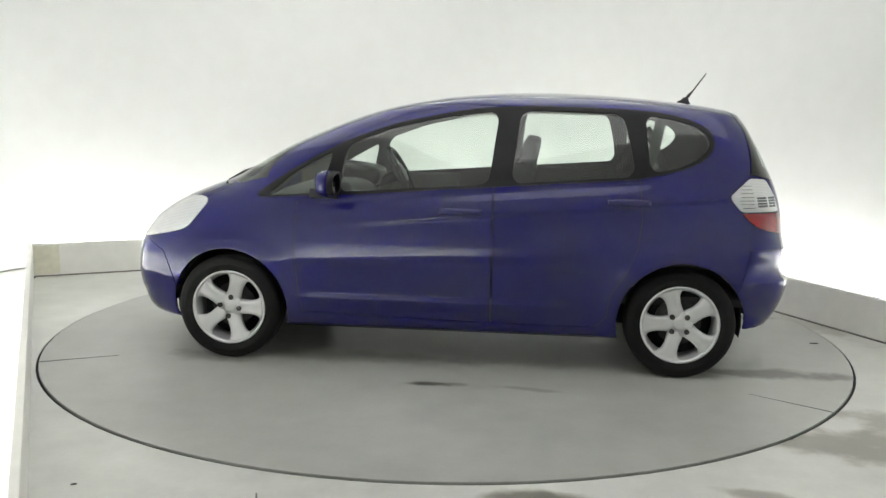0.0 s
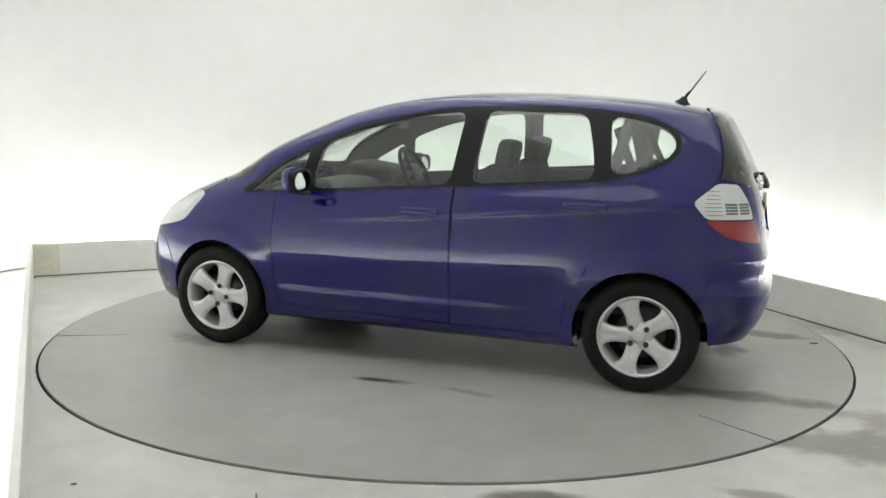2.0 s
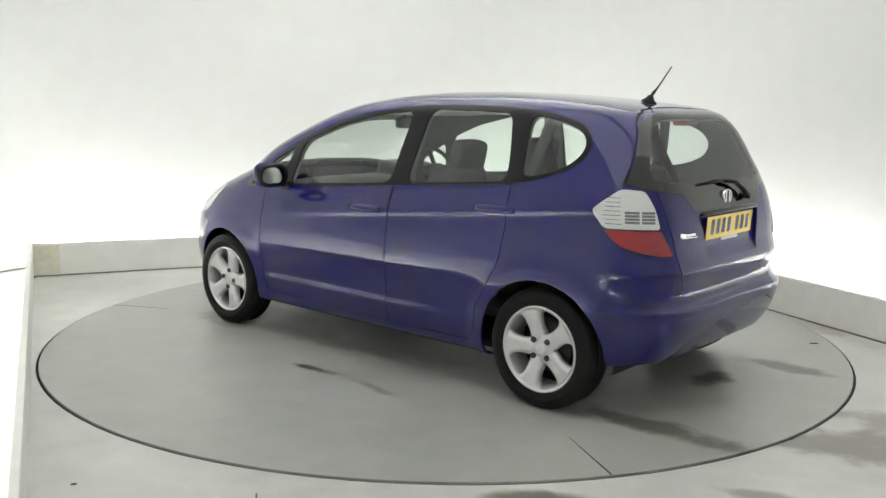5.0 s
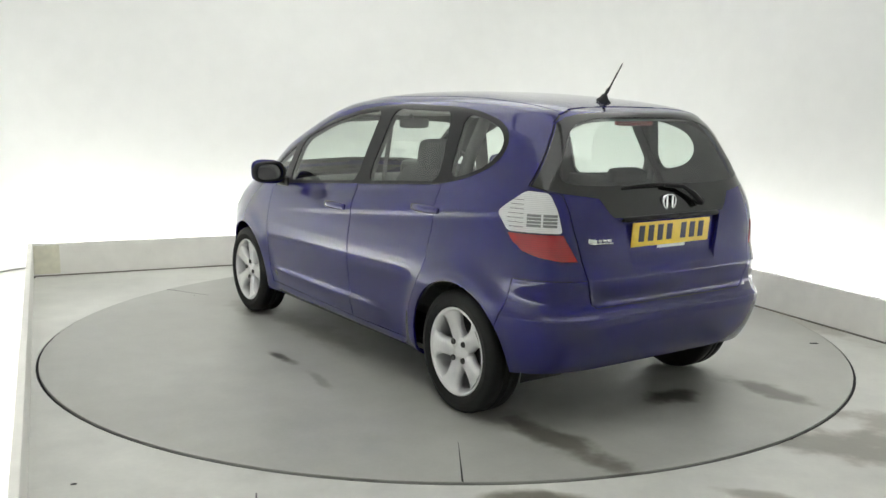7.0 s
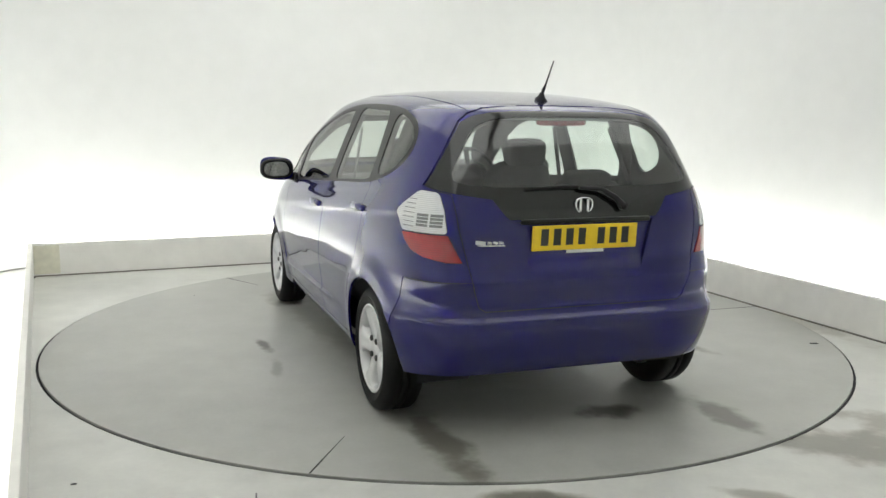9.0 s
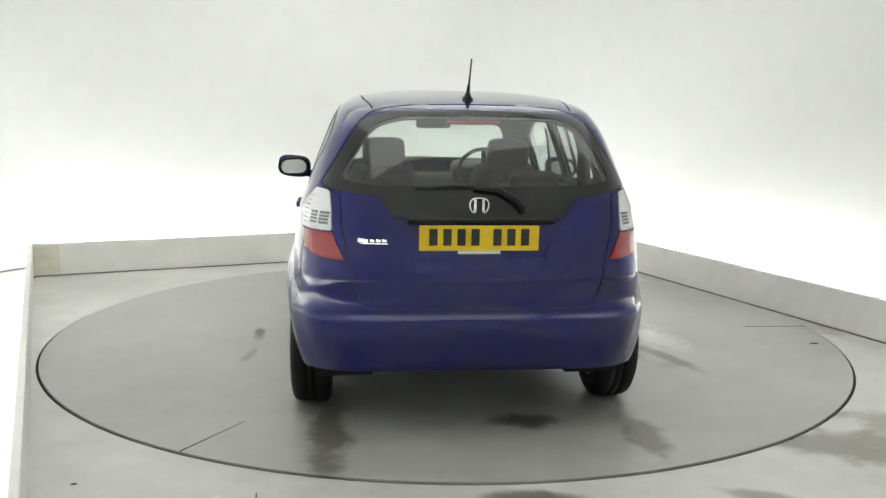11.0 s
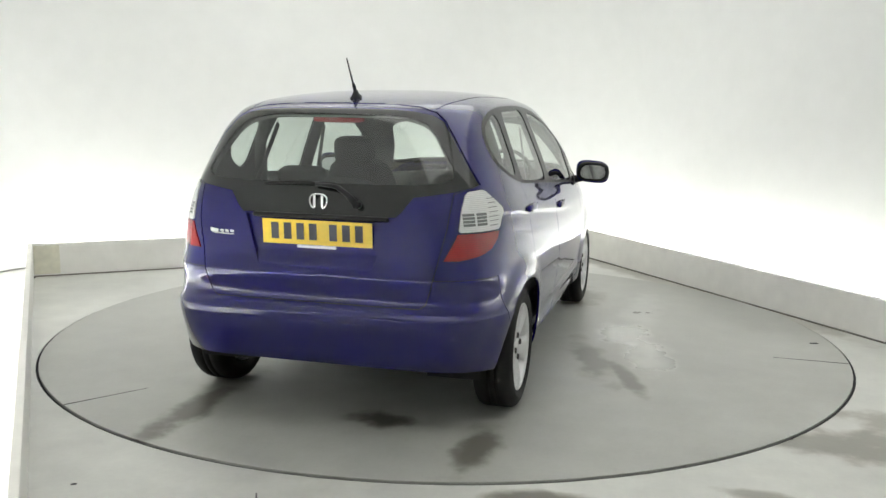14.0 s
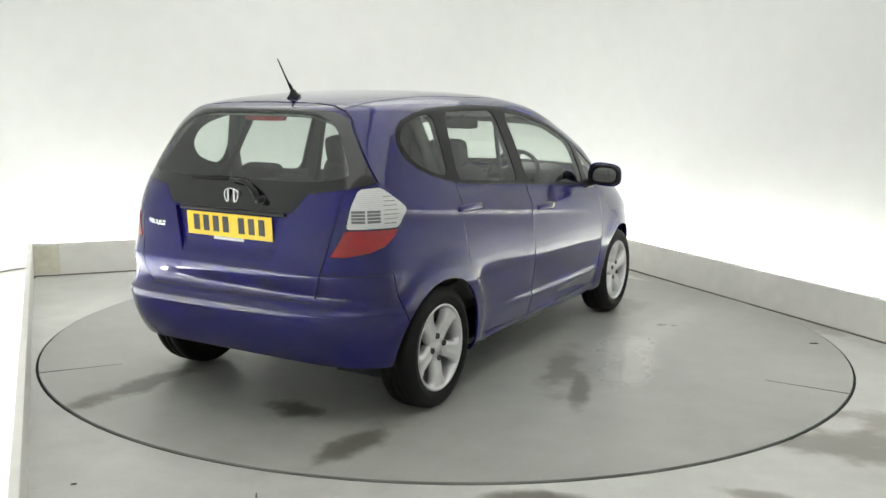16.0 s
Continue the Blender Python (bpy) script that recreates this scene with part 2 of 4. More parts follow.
def build_booth():
    # floor round the turntable, with a round hole
    bm = bmesh.new()
    steps = 128
    inner = [bm.verts.new(((TABLE_R + 0.015) * math.cos(math.tau * i / steps), (TABLE_R + 0.015) * math.sin(math.tau * i / steps), FLOOR_Z)) for i in range(steps)]
    low = [bm.verts.new((v.co.x, v.co.y, -0.06)) for v in inner]
    outer = []
    for i in range(steps):
        a = math.tau * i / steps
        dx, dy = math.cos(a), math.sin(a)
        p = Matrix.Rotation(radians(-24.2), 2) @ Vector((dx, dy))
        reach = min(((P1 + 0.03) / p.x if p.x > 0 else (P0 - 0.03) / p.x) if abs(p.x) > 1e-6 else 99, ((Q1 + 0.03) / p.y if p.y > 0 else (Q0 - 0.03) / p.y) if abs(p.y) > 1e-6 else 99)
        outer.append(bm.verts.new((dx * reach, dy * reach, FLOOR_Z)))
    for i in range(steps):
        j = (i + 1) % steps
        bm.faces.new((inner[i], outer[i], outer[j], inner[j]))
        bm.faces.new((low[i], inner[i], inner[j], low[j]))
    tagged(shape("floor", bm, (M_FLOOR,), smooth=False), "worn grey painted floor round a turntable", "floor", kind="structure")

    # white troughs behind the kerbs
    bm = bmesh.new()
    a = [bm.verts.new((x, y, -0.014)) for x, y in ((P0 - 0.02, Q0 - 0.02), (P1 + 0.02, Q0 - 0.02), (P1 + 0.02, Q1 + 0.02), (P0 - 0.02, Q1 + 0.02))]
    c = [bm.verts.new((x, y, -0.014)) for x, y in ((P0 - 1.0, Q0 - 1.0), (P1 + 1.0, Q0 - 1.0), (P1 + 1.0, Q1 + 1.0), (P0 - 1.0, Q1 + 1.0))]
    for i in range(4):
        bm.faces.new((a[i], c[i], c[(i + 1) % 4], a[(i + 1) % 4]))
    bmesh.ops.recalc_face_normals(bm, faces=bm.faces)
    put(tagged(shape("light_trough", bm, M_WALL, smooth=False), "white painted trough behind the kerb boards", "trough", kind="structure"))

    # pit under the gap
    bm = lathe([(0.01, -0.06), (TABLE_R - 0.05, -0.06), (TABLE_R - 0.05, -0.012), (TABLE_R + 0.05, -0.012), (TABLE_R + 0.05, -0.065)], 96)
    tagged(shape("pit_floor", bm, M_SEAL), "dark pit under the turntable", "pit", kind="structure")

    # joint in the fixed floor
    bm = bmesh.new()
    box(bm, (0.006, 3.0, 0.002), (-0.39, -4.02, FLOOR_Z + 0.0005), turn=Matrix.Rotation(radians(12), 4, "Z"))
    tagged(shape("floor_joint", bm, M_TRIM), "thin dark joint in the grey floor", "joint", kind="structure")

    # kerb boards: left, back, right, front
    for name, size, at in (("kerb_left", (KERB_T, Q1 - Q0 + 2 * KERB_T, KERB_H), (P0 - KERB_T / 2, (Q0 + Q1) / 2, KERB_H / 2)),
                           ("kerb_right", (KERB_T, Q1 - Q0 + 2 * KERB_T, KERB_H), (P1 + KERB_T / 2, (Q0 + Q1) / 2, KERB_H / 2)),
                           ("kerb_back", (P1 - P0 - 0.004, KERB_T, KERB_H), ((P0 + P1) / 2, Q1 + KERB_T / 2, KERB_H / 2)),
                           ("kerb_front", (P1 - P0 - 0.004, KERB_T, KERB_H), ((P0 + P1) / 2, Q0 - KERB_T / 2, KERB_H / 2))):
        bm = bmesh.new()
        box(bm, (size[0], size[1], size[2] + 0.01), (at[0], at[1], at[2] - 0.005), 0.004)
        put(tagged(shape(name, bm, M_KERB, smooth=False), "low scuffed off-white kerb board at the floor's edge", "kerb", kind="structure"))

    # thin dark bead drawing the joint line between the boards and the floor
    for name, size, at in (("kerb_foot_back", (P1 - P0, 0.012, 0.010), ((P0 + P1) / 2, Q1 - 0.006, FLOOR_Z + 0.005)),
                           ("kerb_foot_right", (0.014, Q1 - Q0 - 0.03, 0.010), (P1 - 0.007, (Q0 + Q1) / 2 - 0.01, FLOOR_Z + 0.005))):
        bm = bmesh.new()
        box(bm, size, at, 0.003)
        put(tagged(shape(name, bm, M_FOOT_LINE, smooth=False), "dark grey bead along the foot of a kerb board", "trim", kind="structure"))

    # yellowed end piece of the back kerb and the joints between its boards
    bm = bmesh.new()
    box(bm, (0.20, 0.006, KERB_H * 0.9), (P0 + 0.105, Q1 - 0.002, KERB_H * 0.5), 0.002)
    put(tagged(shape("kerb_end_piece", bm, M_STAIN, smooth=False), "yellowed end piece on the white kerb", "trim", kind="structure"))
    # crumbs on the floor, and a thin rod added to draw the dark seam in the left trough
    for x, y, s, turn in ((-1.41, -2.50, 0.022, 20), (2.31, -0.24, 0.05, 10), (-1.9, 0.9, 0.012, 50), (1.55, -1.9, 0.012, 0), (0.62, -2.62, 0.014, 70)):
        bm = bmesh.new()
        box(bm, (s, s * 0.35, 0.004), (0, 0, 0.002), 0.001)
        ob = tagged(shape("floor_crumb", bm, M_TRIM, smooth=False), "small dark crumb lying on the grey floor", "debris", "crumbs on the floor")
        ob.matrix_world = pose(x, y, 0 if math.hypot(x, y) < TABLE_R else FLOOR_Z, 0, 0, turn)
    bm = bmesh.new()
    rod(bm, [(P0 - 0.30, Q1 - 1.0, 0.0), (P0 - 0.31, Q1 - 1.9, 0.0), (P0 - 0.29, Q1 - 3.4, 0.0)], [0.008, 0.008, 0.008], 8)
    put(tagged(shape("trough_seam_rod", bm, M_TRIM), "thin dark rod drawing a seam in the white trough", "cable"))

    # cove wall with rounded corners, and the ceiling
    bm = bmesh.new()
    levels = [(0.0, -0.0), (2.6, 0.0), (2.9, 0.04), (3.15, 0.16), (3.32, 0.36), (3.4, 0.62)]
    rings = []
    for z, inset in levels:
        rings.append([bm.verts.new((x, y, z)) for x, y in rounded_loop(P0 - 0.60 + inset, P1 + 0.60 - inset, Q0 - 0.60 + inset, Q1 + 0.60 - inset, 1.05 - inset * 0.5)])
    for a, b in zip(rings, rings[1:]):
        for i in range(len(a)):
            j = (i + 1) % len(a)
            bm.faces.new((a[i], b[i], b[j], a[j]))
    put(tagged(shape("wall_cove", bm, M_WALL), "plain white cove wall lit from below", "wall", kind="structure"))
    bm = bmesh.new()
    bm.faces.new([bm.verts.new((x, y, 3.4)) for x, y in rounded_loop(P0 + 0.02, P1 - 0.02, Q0 + 0.02, Q1 - 0.02, 0.74)][::-1])
    put(tagged(shape("ceiling", bm, M_CEIL, smooth=False), "plain white ceiling", "ceiling", kind="structure"))

    # diffusers in the ceiling
    lamp = None
    for p in (-1.15, 1.15):
        for q in (-1.95, 1.1):
            m = TURN @ pose(p, q, 3.4)
            if lamp is None:
                lamp = tagged(new("ceiling_light"), "flat white ceiling diffuser in a pale frame", "light", "ceiling lights")
                bm = bmesh.new()
                for size, at in (((2.2, 0.05, 0.06), (0, 1.475, -0.03)), ((2.2, 0.05, 0.06), (0, -1.475, -0.03)), ((0.05, 2.9, 0.06), (1.075, 0, -0.03)), ((0.05, 2.9, 0.06), (-1.075, 0, -0.03))):
                    box(bm, size, at, 0.004)
                part("frame", bm, M_CEIL, lamp, smooth=False)
                bm = bmesh.new()
                box(bm, (2.098, 2.898, 0.02), (0, 0, -0.03))
                part("diffuser", bm, M_PANEL, lamp, "glowing white diffuser", smooth=False)
                lamp.matrix_world = m
            else:
                copy_thing(lamp, m)

    # tubes in the troughs behind the kerbs
    first = None
    runs = [((P0 - 0.40, q), 0) for q in np.arange(Q1 - 0.85, -4.6, -1.6)] + [((P1 + 0.40, q), 0) for q in np.arange(Q1 - 0.85, -4.6, -1.6)]
    runs += [((p, Q1 + 0.40), 90) for p in np.arange(P0 + 0.85, P1 - 0.5, 1.6)]
    for (p, q), turn in runs:
        m = TURN @ pose(p, q, 0.0, 0, 0, turn)
        if first is None:
            first = tagged(new("tube_light"), "white fluorescent batten lying behind the kerb", "light", "lights behind the kerbs")
            bm = bmesh.new()
            box(bm, (0.09, 1.5, 0.05), (0, 0, 0.025), 0.005)
            part("housing", bm, M_KERB, first, smooth=False)
            bm = lathe([(0.0, -0.74), (0.019, -0.74), (0.019, 0.74), (0.0, 0.74)], 10)
            bmesh.ops.transform(bm, matrix=pose(0, 0, 0.075, 90), verts=bm.verts)
            part("tube", bm, M_TUBE, first, "glowing white tube")
            first.matrix_world = m
        else:
            copy_thing(first, m)


build_booth()


def build_turntable():
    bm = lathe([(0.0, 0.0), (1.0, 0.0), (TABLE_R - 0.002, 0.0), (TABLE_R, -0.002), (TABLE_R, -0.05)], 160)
    table = tagged(shape("turntable", bm, M_TABLE, smooth=False), "round grey turntable with smears and damp patches, their sheen painted in", "turntable", kind="structure")
    for a in (146.8, 28.0, -91.2):
        bm = bmesh.new()
        w = 0.004
        d, s = Vector((math.cos(radians(a)), math.sin(radians(a)), 0)), Vector((-math.sin(radians(a)), math.cos(radians(a)), 0))
        vs = [bm.verts.new(p) for p in (d * (TABLE_R - 0.42) + s * 0.0008, d * (TABLE_R - 0.002) + s * w, d * (TABLE_R - 0.002) - s * w, d * (TABLE_R - 0.42) - s * 0.0008)]
        top = bmesh.ops.extrude_face_region(bm, geom=[bm.faces.new(vs)])
        for v in top["geom"]:
            if isinstance(v, bmesh.types.BMVert):
                v.co.z += 0.0012
        part("plate_joint", bm, M_SEAL, table, smooth=False)
    return table


turntable = build_turntable()


# ---- the car: x forward, y to its left, z up, origin on the floor midway between the axles ----
car = tagged(new("car"), "indigo metallic five-door hatchback on a turntable", "car")
AXLE, HUB_Z, ARCH_R = 1.25, 0.296, 0.340


def glide(xs, ys):
    """A smooth curve through (xs, ys) that does not overshoot."""
    xs, ys = np.array(xs, float), np.array(ys, float)
    h, d = np.diff(xs), np.diff(ys) / np.diff(xs)
    m = np.zeros(len(xs))
    m[0], m[-1] = d[0], d[-1]
    for i in range(1, len(xs) - 1):
        if d[i - 1] * d[i] > 0:
            w1, w2 = 2 * h[i] + h[i - 1], h[i] + 2 * h[i - 1]
            m[i] = (w1 + w2) / (w1 / d[i - 1] + w2 / d[i])

    def value(x):
        x = np.asarray(x, float)
        i = np.clip(np.searchsorted(xs, x) - 1, 0, len(xs) - 2)
        t = (x - xs[i]) / h[i]
        return (ys[i] * (1 + 2 * t) * (1 - t) ** 2 + h[i] * m[i] * t * (1 - t) ** 2 + ys[i + 1] * t * t * (3 - 2 * t) + h[i] * m[i + 1] * t * t * (t - 1))
    return value


# levels up the body, and at each the half width and the ends at the middle line
LEVEL = [0.19, 0.22, 0.26, 0.32, 0.38, 0.46, 0.505, 0.53, 0.55, 0.6, 0.68, 0.70, 0.72, 0.78, 0.88, 0.95, 1.02, 1.1, 1.2, 1.31, 1.38, 1.415, 1.44, 1.465, 1.487, 1.505, 1.516, 1.5225, 1.525]
WIDE = [0.74, 0.79, 0.806, 0.815, 0.823, 0.832, 0.837, 0.84, 0.842, 0.8465, 0.844, 0.842, 0.840, 0.832, 0.812, 0.795, 0.772, 0.745, 0.708, 0.664, 0.634, 0.616, 0.596, 0.562, 0.51, 0.425, 0.32, 0.185, 0.01]
TAIL = [-1.64, -1.70, -1.752, -1.80, -1.832, -1.860, -1.869, -1.869, -1.846, -1.830, -1.845, -1.847, -1.842, -1.826, -1.812, -1.797, -1.776, -1.742, -1.695, -1.638, -1.6, -1.573, -1.5, -1.36, -1.17, -0.95, -0.78, -0.62, -0.48]
NOSE = [1.83, 1.87, 1.90, 1.922, 1.942, 1.95, 1.946, 1.943, 1.94, 1.925, 1.888, 1.873, 1.857, 1.805, 1.655, 1.49, 1.305, 1.16, 0.98, 0.73, 0.545, 0.43, 0.33, 0.2, 0.07, -0.09, -0.21, -0.33, -0.46]
PATH_V = np.concatenate([[0], np.cumsum(np.hypot(np.hypot(np.diff(LEVEL), np.diff(WIDE)), 0.35 * np.diff(NOSE)))])
z_at, w_at, tail_at, nose_at = (glide(PATH_V, c) for c in (LEVEL, WIDE, TAIL, NOSE))
round_tail = glide([0.15, 0.5, 0.7, 1.0, 1.3, 1.43, 1.53], [7.5, 7.0, 6.4, 7.0, 6.6, 4.4, 2.6])
round_nose = glide([0.15, 0.5, 0.75, 0.95, 1.2, 1.43, 1.53], [4.8, 4.8, 5.0, 5.0, 7.0, 7.0, 4.0])


def sculpt(P):
    """Creases and flares on top of the plain form."""
    x, y, z = P
    # crease low on the doors
    along = min(max((0.86 - x) / 0.12, 0), 1) * min(max((x + 0.72) / 0.35, 0), 1)
    low = 0.379
    out = along * 0.011 * math.exp(-((z - low) / 0.012) ** 2 if z > low else -((z - low) / 0.055) ** 2)
    # shoulder line rising through the handles to the tail lamp
    line = 0.835 + 0.145 * min(max((0.17 - x) / 1.62, -0.4), 1.1)
    along = min(max((0.75 - x) / 0.7, 0), 1) * min(max((x + 1.68) / 0.2, 0), 1)
    out += along * 0.009 * math.exp(-((z - line) / 0.070) ** 2 if z > line else -((z - line) / 0.020) ** 2)
    # waist under the windows
    out -= 0.004 * math.exp(-((z - line - 0.105) / 0.025) ** 2) * min(max((1.0 - x) / 0.3, 0), 1) * min(max((x + 1.2) / 0.2, 0), 1)
    # lips round the wheel arches
    for ax in (AXLE, -AXLE):
        r = math.hypot(x - ax, z - HUB_Z)
        if z > 0.2:
            out += 0.006 * math.exp(-((r - ARCH_R) / 0.03) ** 2) + (0.019 if ax < 0 else 0.013) * math.exp(-(max(r - 0.38, 0) / 0.055) ** 2)
    return out


def surface():
    """The left half of the body as one fine grid, with its smooth normals kept on the points."""
    nu = 240
    rows = np.unique(np.round(np.concatenate([np.linspace(0, PATH_V[-1], 165), PATH_V, np.arange(PATH_V[5], PATH_V[16], 0.009)]), 4))
    rows = rows[np.concatenate([[True], np.diff(rows) > 0.0025])]
    rows[-1] = PATH_V[-1]
    nv = len(rows)
    grid = np.zeros((nv, nu, 3))
    theta = np.linspace(0, math.pi, 3000)
    for k, v in enumerate(rows):
        z, w, xr, xf = float(z_at(v)), float(w_at(v)), float(tail_at(v)), float(nose_at(v))
        cx, a = (xr + xf) / 2, (xf - xr) / 2
        n = np.where(theta < math.pi / 2, float(round_tail(z)), float(round_nose(z)))
        c, s = np.cos(theta), np.abs(np.sin(theta))
        X = cx - a * np.sign(c) * np.abs(c) ** (2 / n)
        Y = w * s ** (2 / n)
        Y[0] = Y[-1] = 0
        length = np.concatenate([[0], np.cumsum(np.hypot(np.diff(X), np.diff(Y)))])
        even = np.linspace(0, length[-1], nu)
        grid[k, :, 0], grid[k, :, 1] = np.interp(even, length, X), np.interp(even, length, Y)
        grid[k, :, 2] = z
    for k in range(nv):
        for i in range(nu):
            x, y, z = grid[k, i]
            if y > 0.45:
                grid[k, i, 1] += sculpt((x, y, z)) * min((y - 0.45) / 0.25, 1)
    bm = bmesh.new()
    keep = bm.verts.layers.float_vector.new("smooth")
    vs = [[bm.verts.new(grid[k, i]) for i in range(nu)] for k in range(nv)]
    for k in range(nv - 1):
        for i in range(nu - 1):
            bm.faces.new((vs[k][i], vs[k][i + 1], vs[k + 1][i + 1], vs[k + 1][i]))
    bm.normal_update()
    probe = vs[nv // 3][nu // 2].normal
    if probe.y < 0:
        bmesh.ops.reverse_faces(bm, faces=bm.faces[:])
        bm.normal_update()
    for v in bm.verts:
        n = v.normal.copy()
        if abs(v.co.y) < 1e-5:
            v.co.y, n.y = 0, 0
        v[keep] = n.normalized()
    return bm


SIDE = (Vector((1, 0, 0)), Vector((0, 0, 1)), Vector((0, 1, 0)))
REAR = (Vector((0, 1, 0)), Vector((0, 0, 1)), Vector((-1, 0, 0)))
FRONT = (Vector((0, 1, 0)), Vector((0, 0, 1)), Vector((1, 0, 0)))
CORNER = (Vector((1, 1, 0)).normalized(), Vector((0, 0, 1)), Vector((-1, 1, 0)).normalized())


def inside(p, poly):
    hit, j = False, len(poly) - 1
    for i in range(len(poly)):
        (x1, y1), (x2, y2) = poly[i], poly[j]
        if (y1 > p[1]) != (y2 > p[1]) and p[0] < (x2 - x1) * (p[1] - y1) / (y2 - y1) + x1:
            hit = not hit
        j = i
    return hit


def soften(poly, rounds=2, most=0.035):
    """Rounds the corners of a polygon by cutting them, again and again."""
    for _ in range(rounds + 1):
        out = []
        for (x1, y1), (x2, y2) in zip(poly, poly[1:] + poly[:1]):
            length = math.hypot(x2 - x1, y2 - y1)
            k = min(0.25, most / max(length, 1e-6))
            out += [(x1 + k * (x2 - x1), y1 + k * (y2 - y1)), (x2 - k * (x2 - x1), y2 - k * (y2 - y1))]
        poly, most = out, most * 0.4
    return poly


def shrink(poly, by):
    """The polygon moved inwards."""
    area = sum(x1 * y2 - x2 * y1 for (x1, y1), (x2, y2) in zip(poly, poly[1:] + poly[:1]))
    s, out = (1 if area > 0 else -1), []
    for i in range(len(poly)):
        (ax, ay), (bx, by_), (cx, cy) = poly[i - 1], poly[i], poly[(i + 1) % len(poly)]
        d1, d2 = Vector((bx - ax, by_ - ay)).normalized(), Vector((cx - bx, cy - by_)).normalized()
        n1, n2 = Vector((-d1.y, d1.x)) * s, Vector((-d2.y, d2.x)) * s
        m = n1 + n2
        m = m / max(m.length_squared / 2, 0.5)
        out.append((bx + m.x * by, by_ + m.y * by))
    return out


class Skin:
    """The body shell, cut into named panels along outlines."""

    def __init__(self):
        self.bm = surface()
        self.tag = self.bm.faces.layers.int.new("panel")
        self.keep = self.bm.verts.layers.float_vector["smooth"]
        self.names = ["body"]

    def cut(self, name, poly, view, facing=0.25, over=("body",), gap=0.0):
        if gap:
            self.cut("strip", poly, view, facing, over)
            self.cut(name, shrink(poly, gap), view, facing, ("strip",))
            if "gap" not in self.names:
                self.names.append("gap")
            a, b = self.names.index("strip"), self.names.index("gap")
            for f in self.bm.faces:
                if f[self.tag] == a:
                    f[self.tag] = b
            return
        if name not in self.names:
            self.names.append(name)
        A, B, N = view
        allowed = {self.names.index(o) for o in over if o in self.names}
        lo = [min(p[i] for p in poly) - 0.03 for i in (0, 1)]
        hi = [max(p[i] for p in poly) + 0.03 for i in (0, 1)]

        def near(f):
            if f[self.tag] not in allowed or f.normal.dot(N) < facing:
                return False
            c = f.calc_center_median()
            a, b = c.dot(A), c.dot(B)
            return lo[0] < a < hi[0] and lo[1] < b < hi[1]
        cand = [f for f in self.bm.faces if near(f)]
        for p, q in zip(poly, poly[1:] + poly[:1]):
            e = Vector((q[0] - p[0], q[1] - p[1]))
            if e.length < 1e-6:
                continue
            no = (A * -e.y + B * e.x).normalized()
            co = A * p[0] + B * p[1]
            pad = 0.004
            x0, x1, y0, y1 = min(p[0], q[0]) - pad, max(p[0], q[0]) + pad, min(p[1], q[1]) - pad, max(p[1], q[1]) + pad
            sub, rest = [], []
            for f in cand:
                aa = [v.co.dot(A) for v in f.verts]
                bb = [v.co.dot(B) for v in f.verts]
                (sub if max(aa) > x0 and min(aa) < x1 and max(bb) > y0 and min(bb) < y1 else rest).append(f)
            if not sub:
                continue
            geom = set(sub)
            for f in sub:
                geom.update(f.edges)
                geom.update(f.verts)
            got = bmesh.ops.bisect_plane(self.bm, geom=list(geom), dist=1e-5, plane_co=co, plane_no=no)
            cand = rest + [g for g in got["geom"] if isinstance(g, bmesh.types.BMFace)]
        k = self.names.index(name)
        for f in cand:
            if f.is_valid and f[self.tag] in allowed:
                c = f.calc_center_median()
                if inside((c.dot(A), c.dot(B)), poly):
                    f[self.tag] = k

    def panel(self, name, material, parent, called=None, label="", mirror=False, both=True, lip=0.012, lift=0.0, where=None, dip=None):
        """Takes the faces of one panel out as a mesh of its own: mirror for the right-hand one, both to join the halves."""
        k = self.names.index(name)
        faces = [f for f in self.bm.faces if f[self.tag] == k and (where is None or where(f.calc_center_median()))]
        if not faces:
            return None
        verts, normals, polys = [], [], []
        for side in ((1, -1) if both else ((-1,) if mirror else (1,))):
            index, count = {}, {}
            for f in faces:
                loop = []
                for v in f.verts:
                    if v not in index:
                        n = v[self.keep].normalized()
                        depth, slope = dip(v.co.z) if dip else (0.0, 0.0)
                        p = v.co + n * (lift - depth)
                        n = (n + Vector((0, 0, slope))).normalized()
                        if both and abs(v.co.y) < 1e-6:
                            p.y = 0
                        index[v] = len(verts)
                        verts.append((p.x, p.y * side, p.z))
                        normals.append((n.x, n.y * side, n.z))
                    loop.append(index[v])
                polys.append(loop if side > 0 else loop[::-1])
                for e in f.edges:
                    count[e] = count.get(e, 0) + 1
            if lip:
                for f in faces:
                    for lp in f.loops:
                        a, b = lp.vert, lp.link_loop_next.vert
                        if count[lp.edge] == 1 and not (abs(a.co.y) < 1e-6 and abs(b.co.y) < 1e-6):
                            na, nb = a[self.keep].normalized(), b[self.keep].normalized()
                            quad = [a.co + na * lift, b.co + nb * lift, b.co + nb * (lift - lip), a.co + na * (lift - lip)]
                            out = (b.co - a.co).cross(na).normalized()
                            i = len(verts)
                            for p in quad:
                                verts.append((p.x, p.y * side, p.z))
                                normals.append((out.x, out.y * side, out.z))
                            polys.append([i + 1, i, i + 3, i + 2] if side > 0 else [i, i + 1, i + 2, i + 3])
        me = bpy.data.meshes.new(called or name)
        me.from_pydata(verts, [], polys)
        me.shade_smooth()
        me.normals_split_custom_set_from_vertices(normals)
        me.materials.append(material)
        ob = new(called or name, me)
        ob.parent = parent
        if label:
            tagged(ob, label)
        return ob


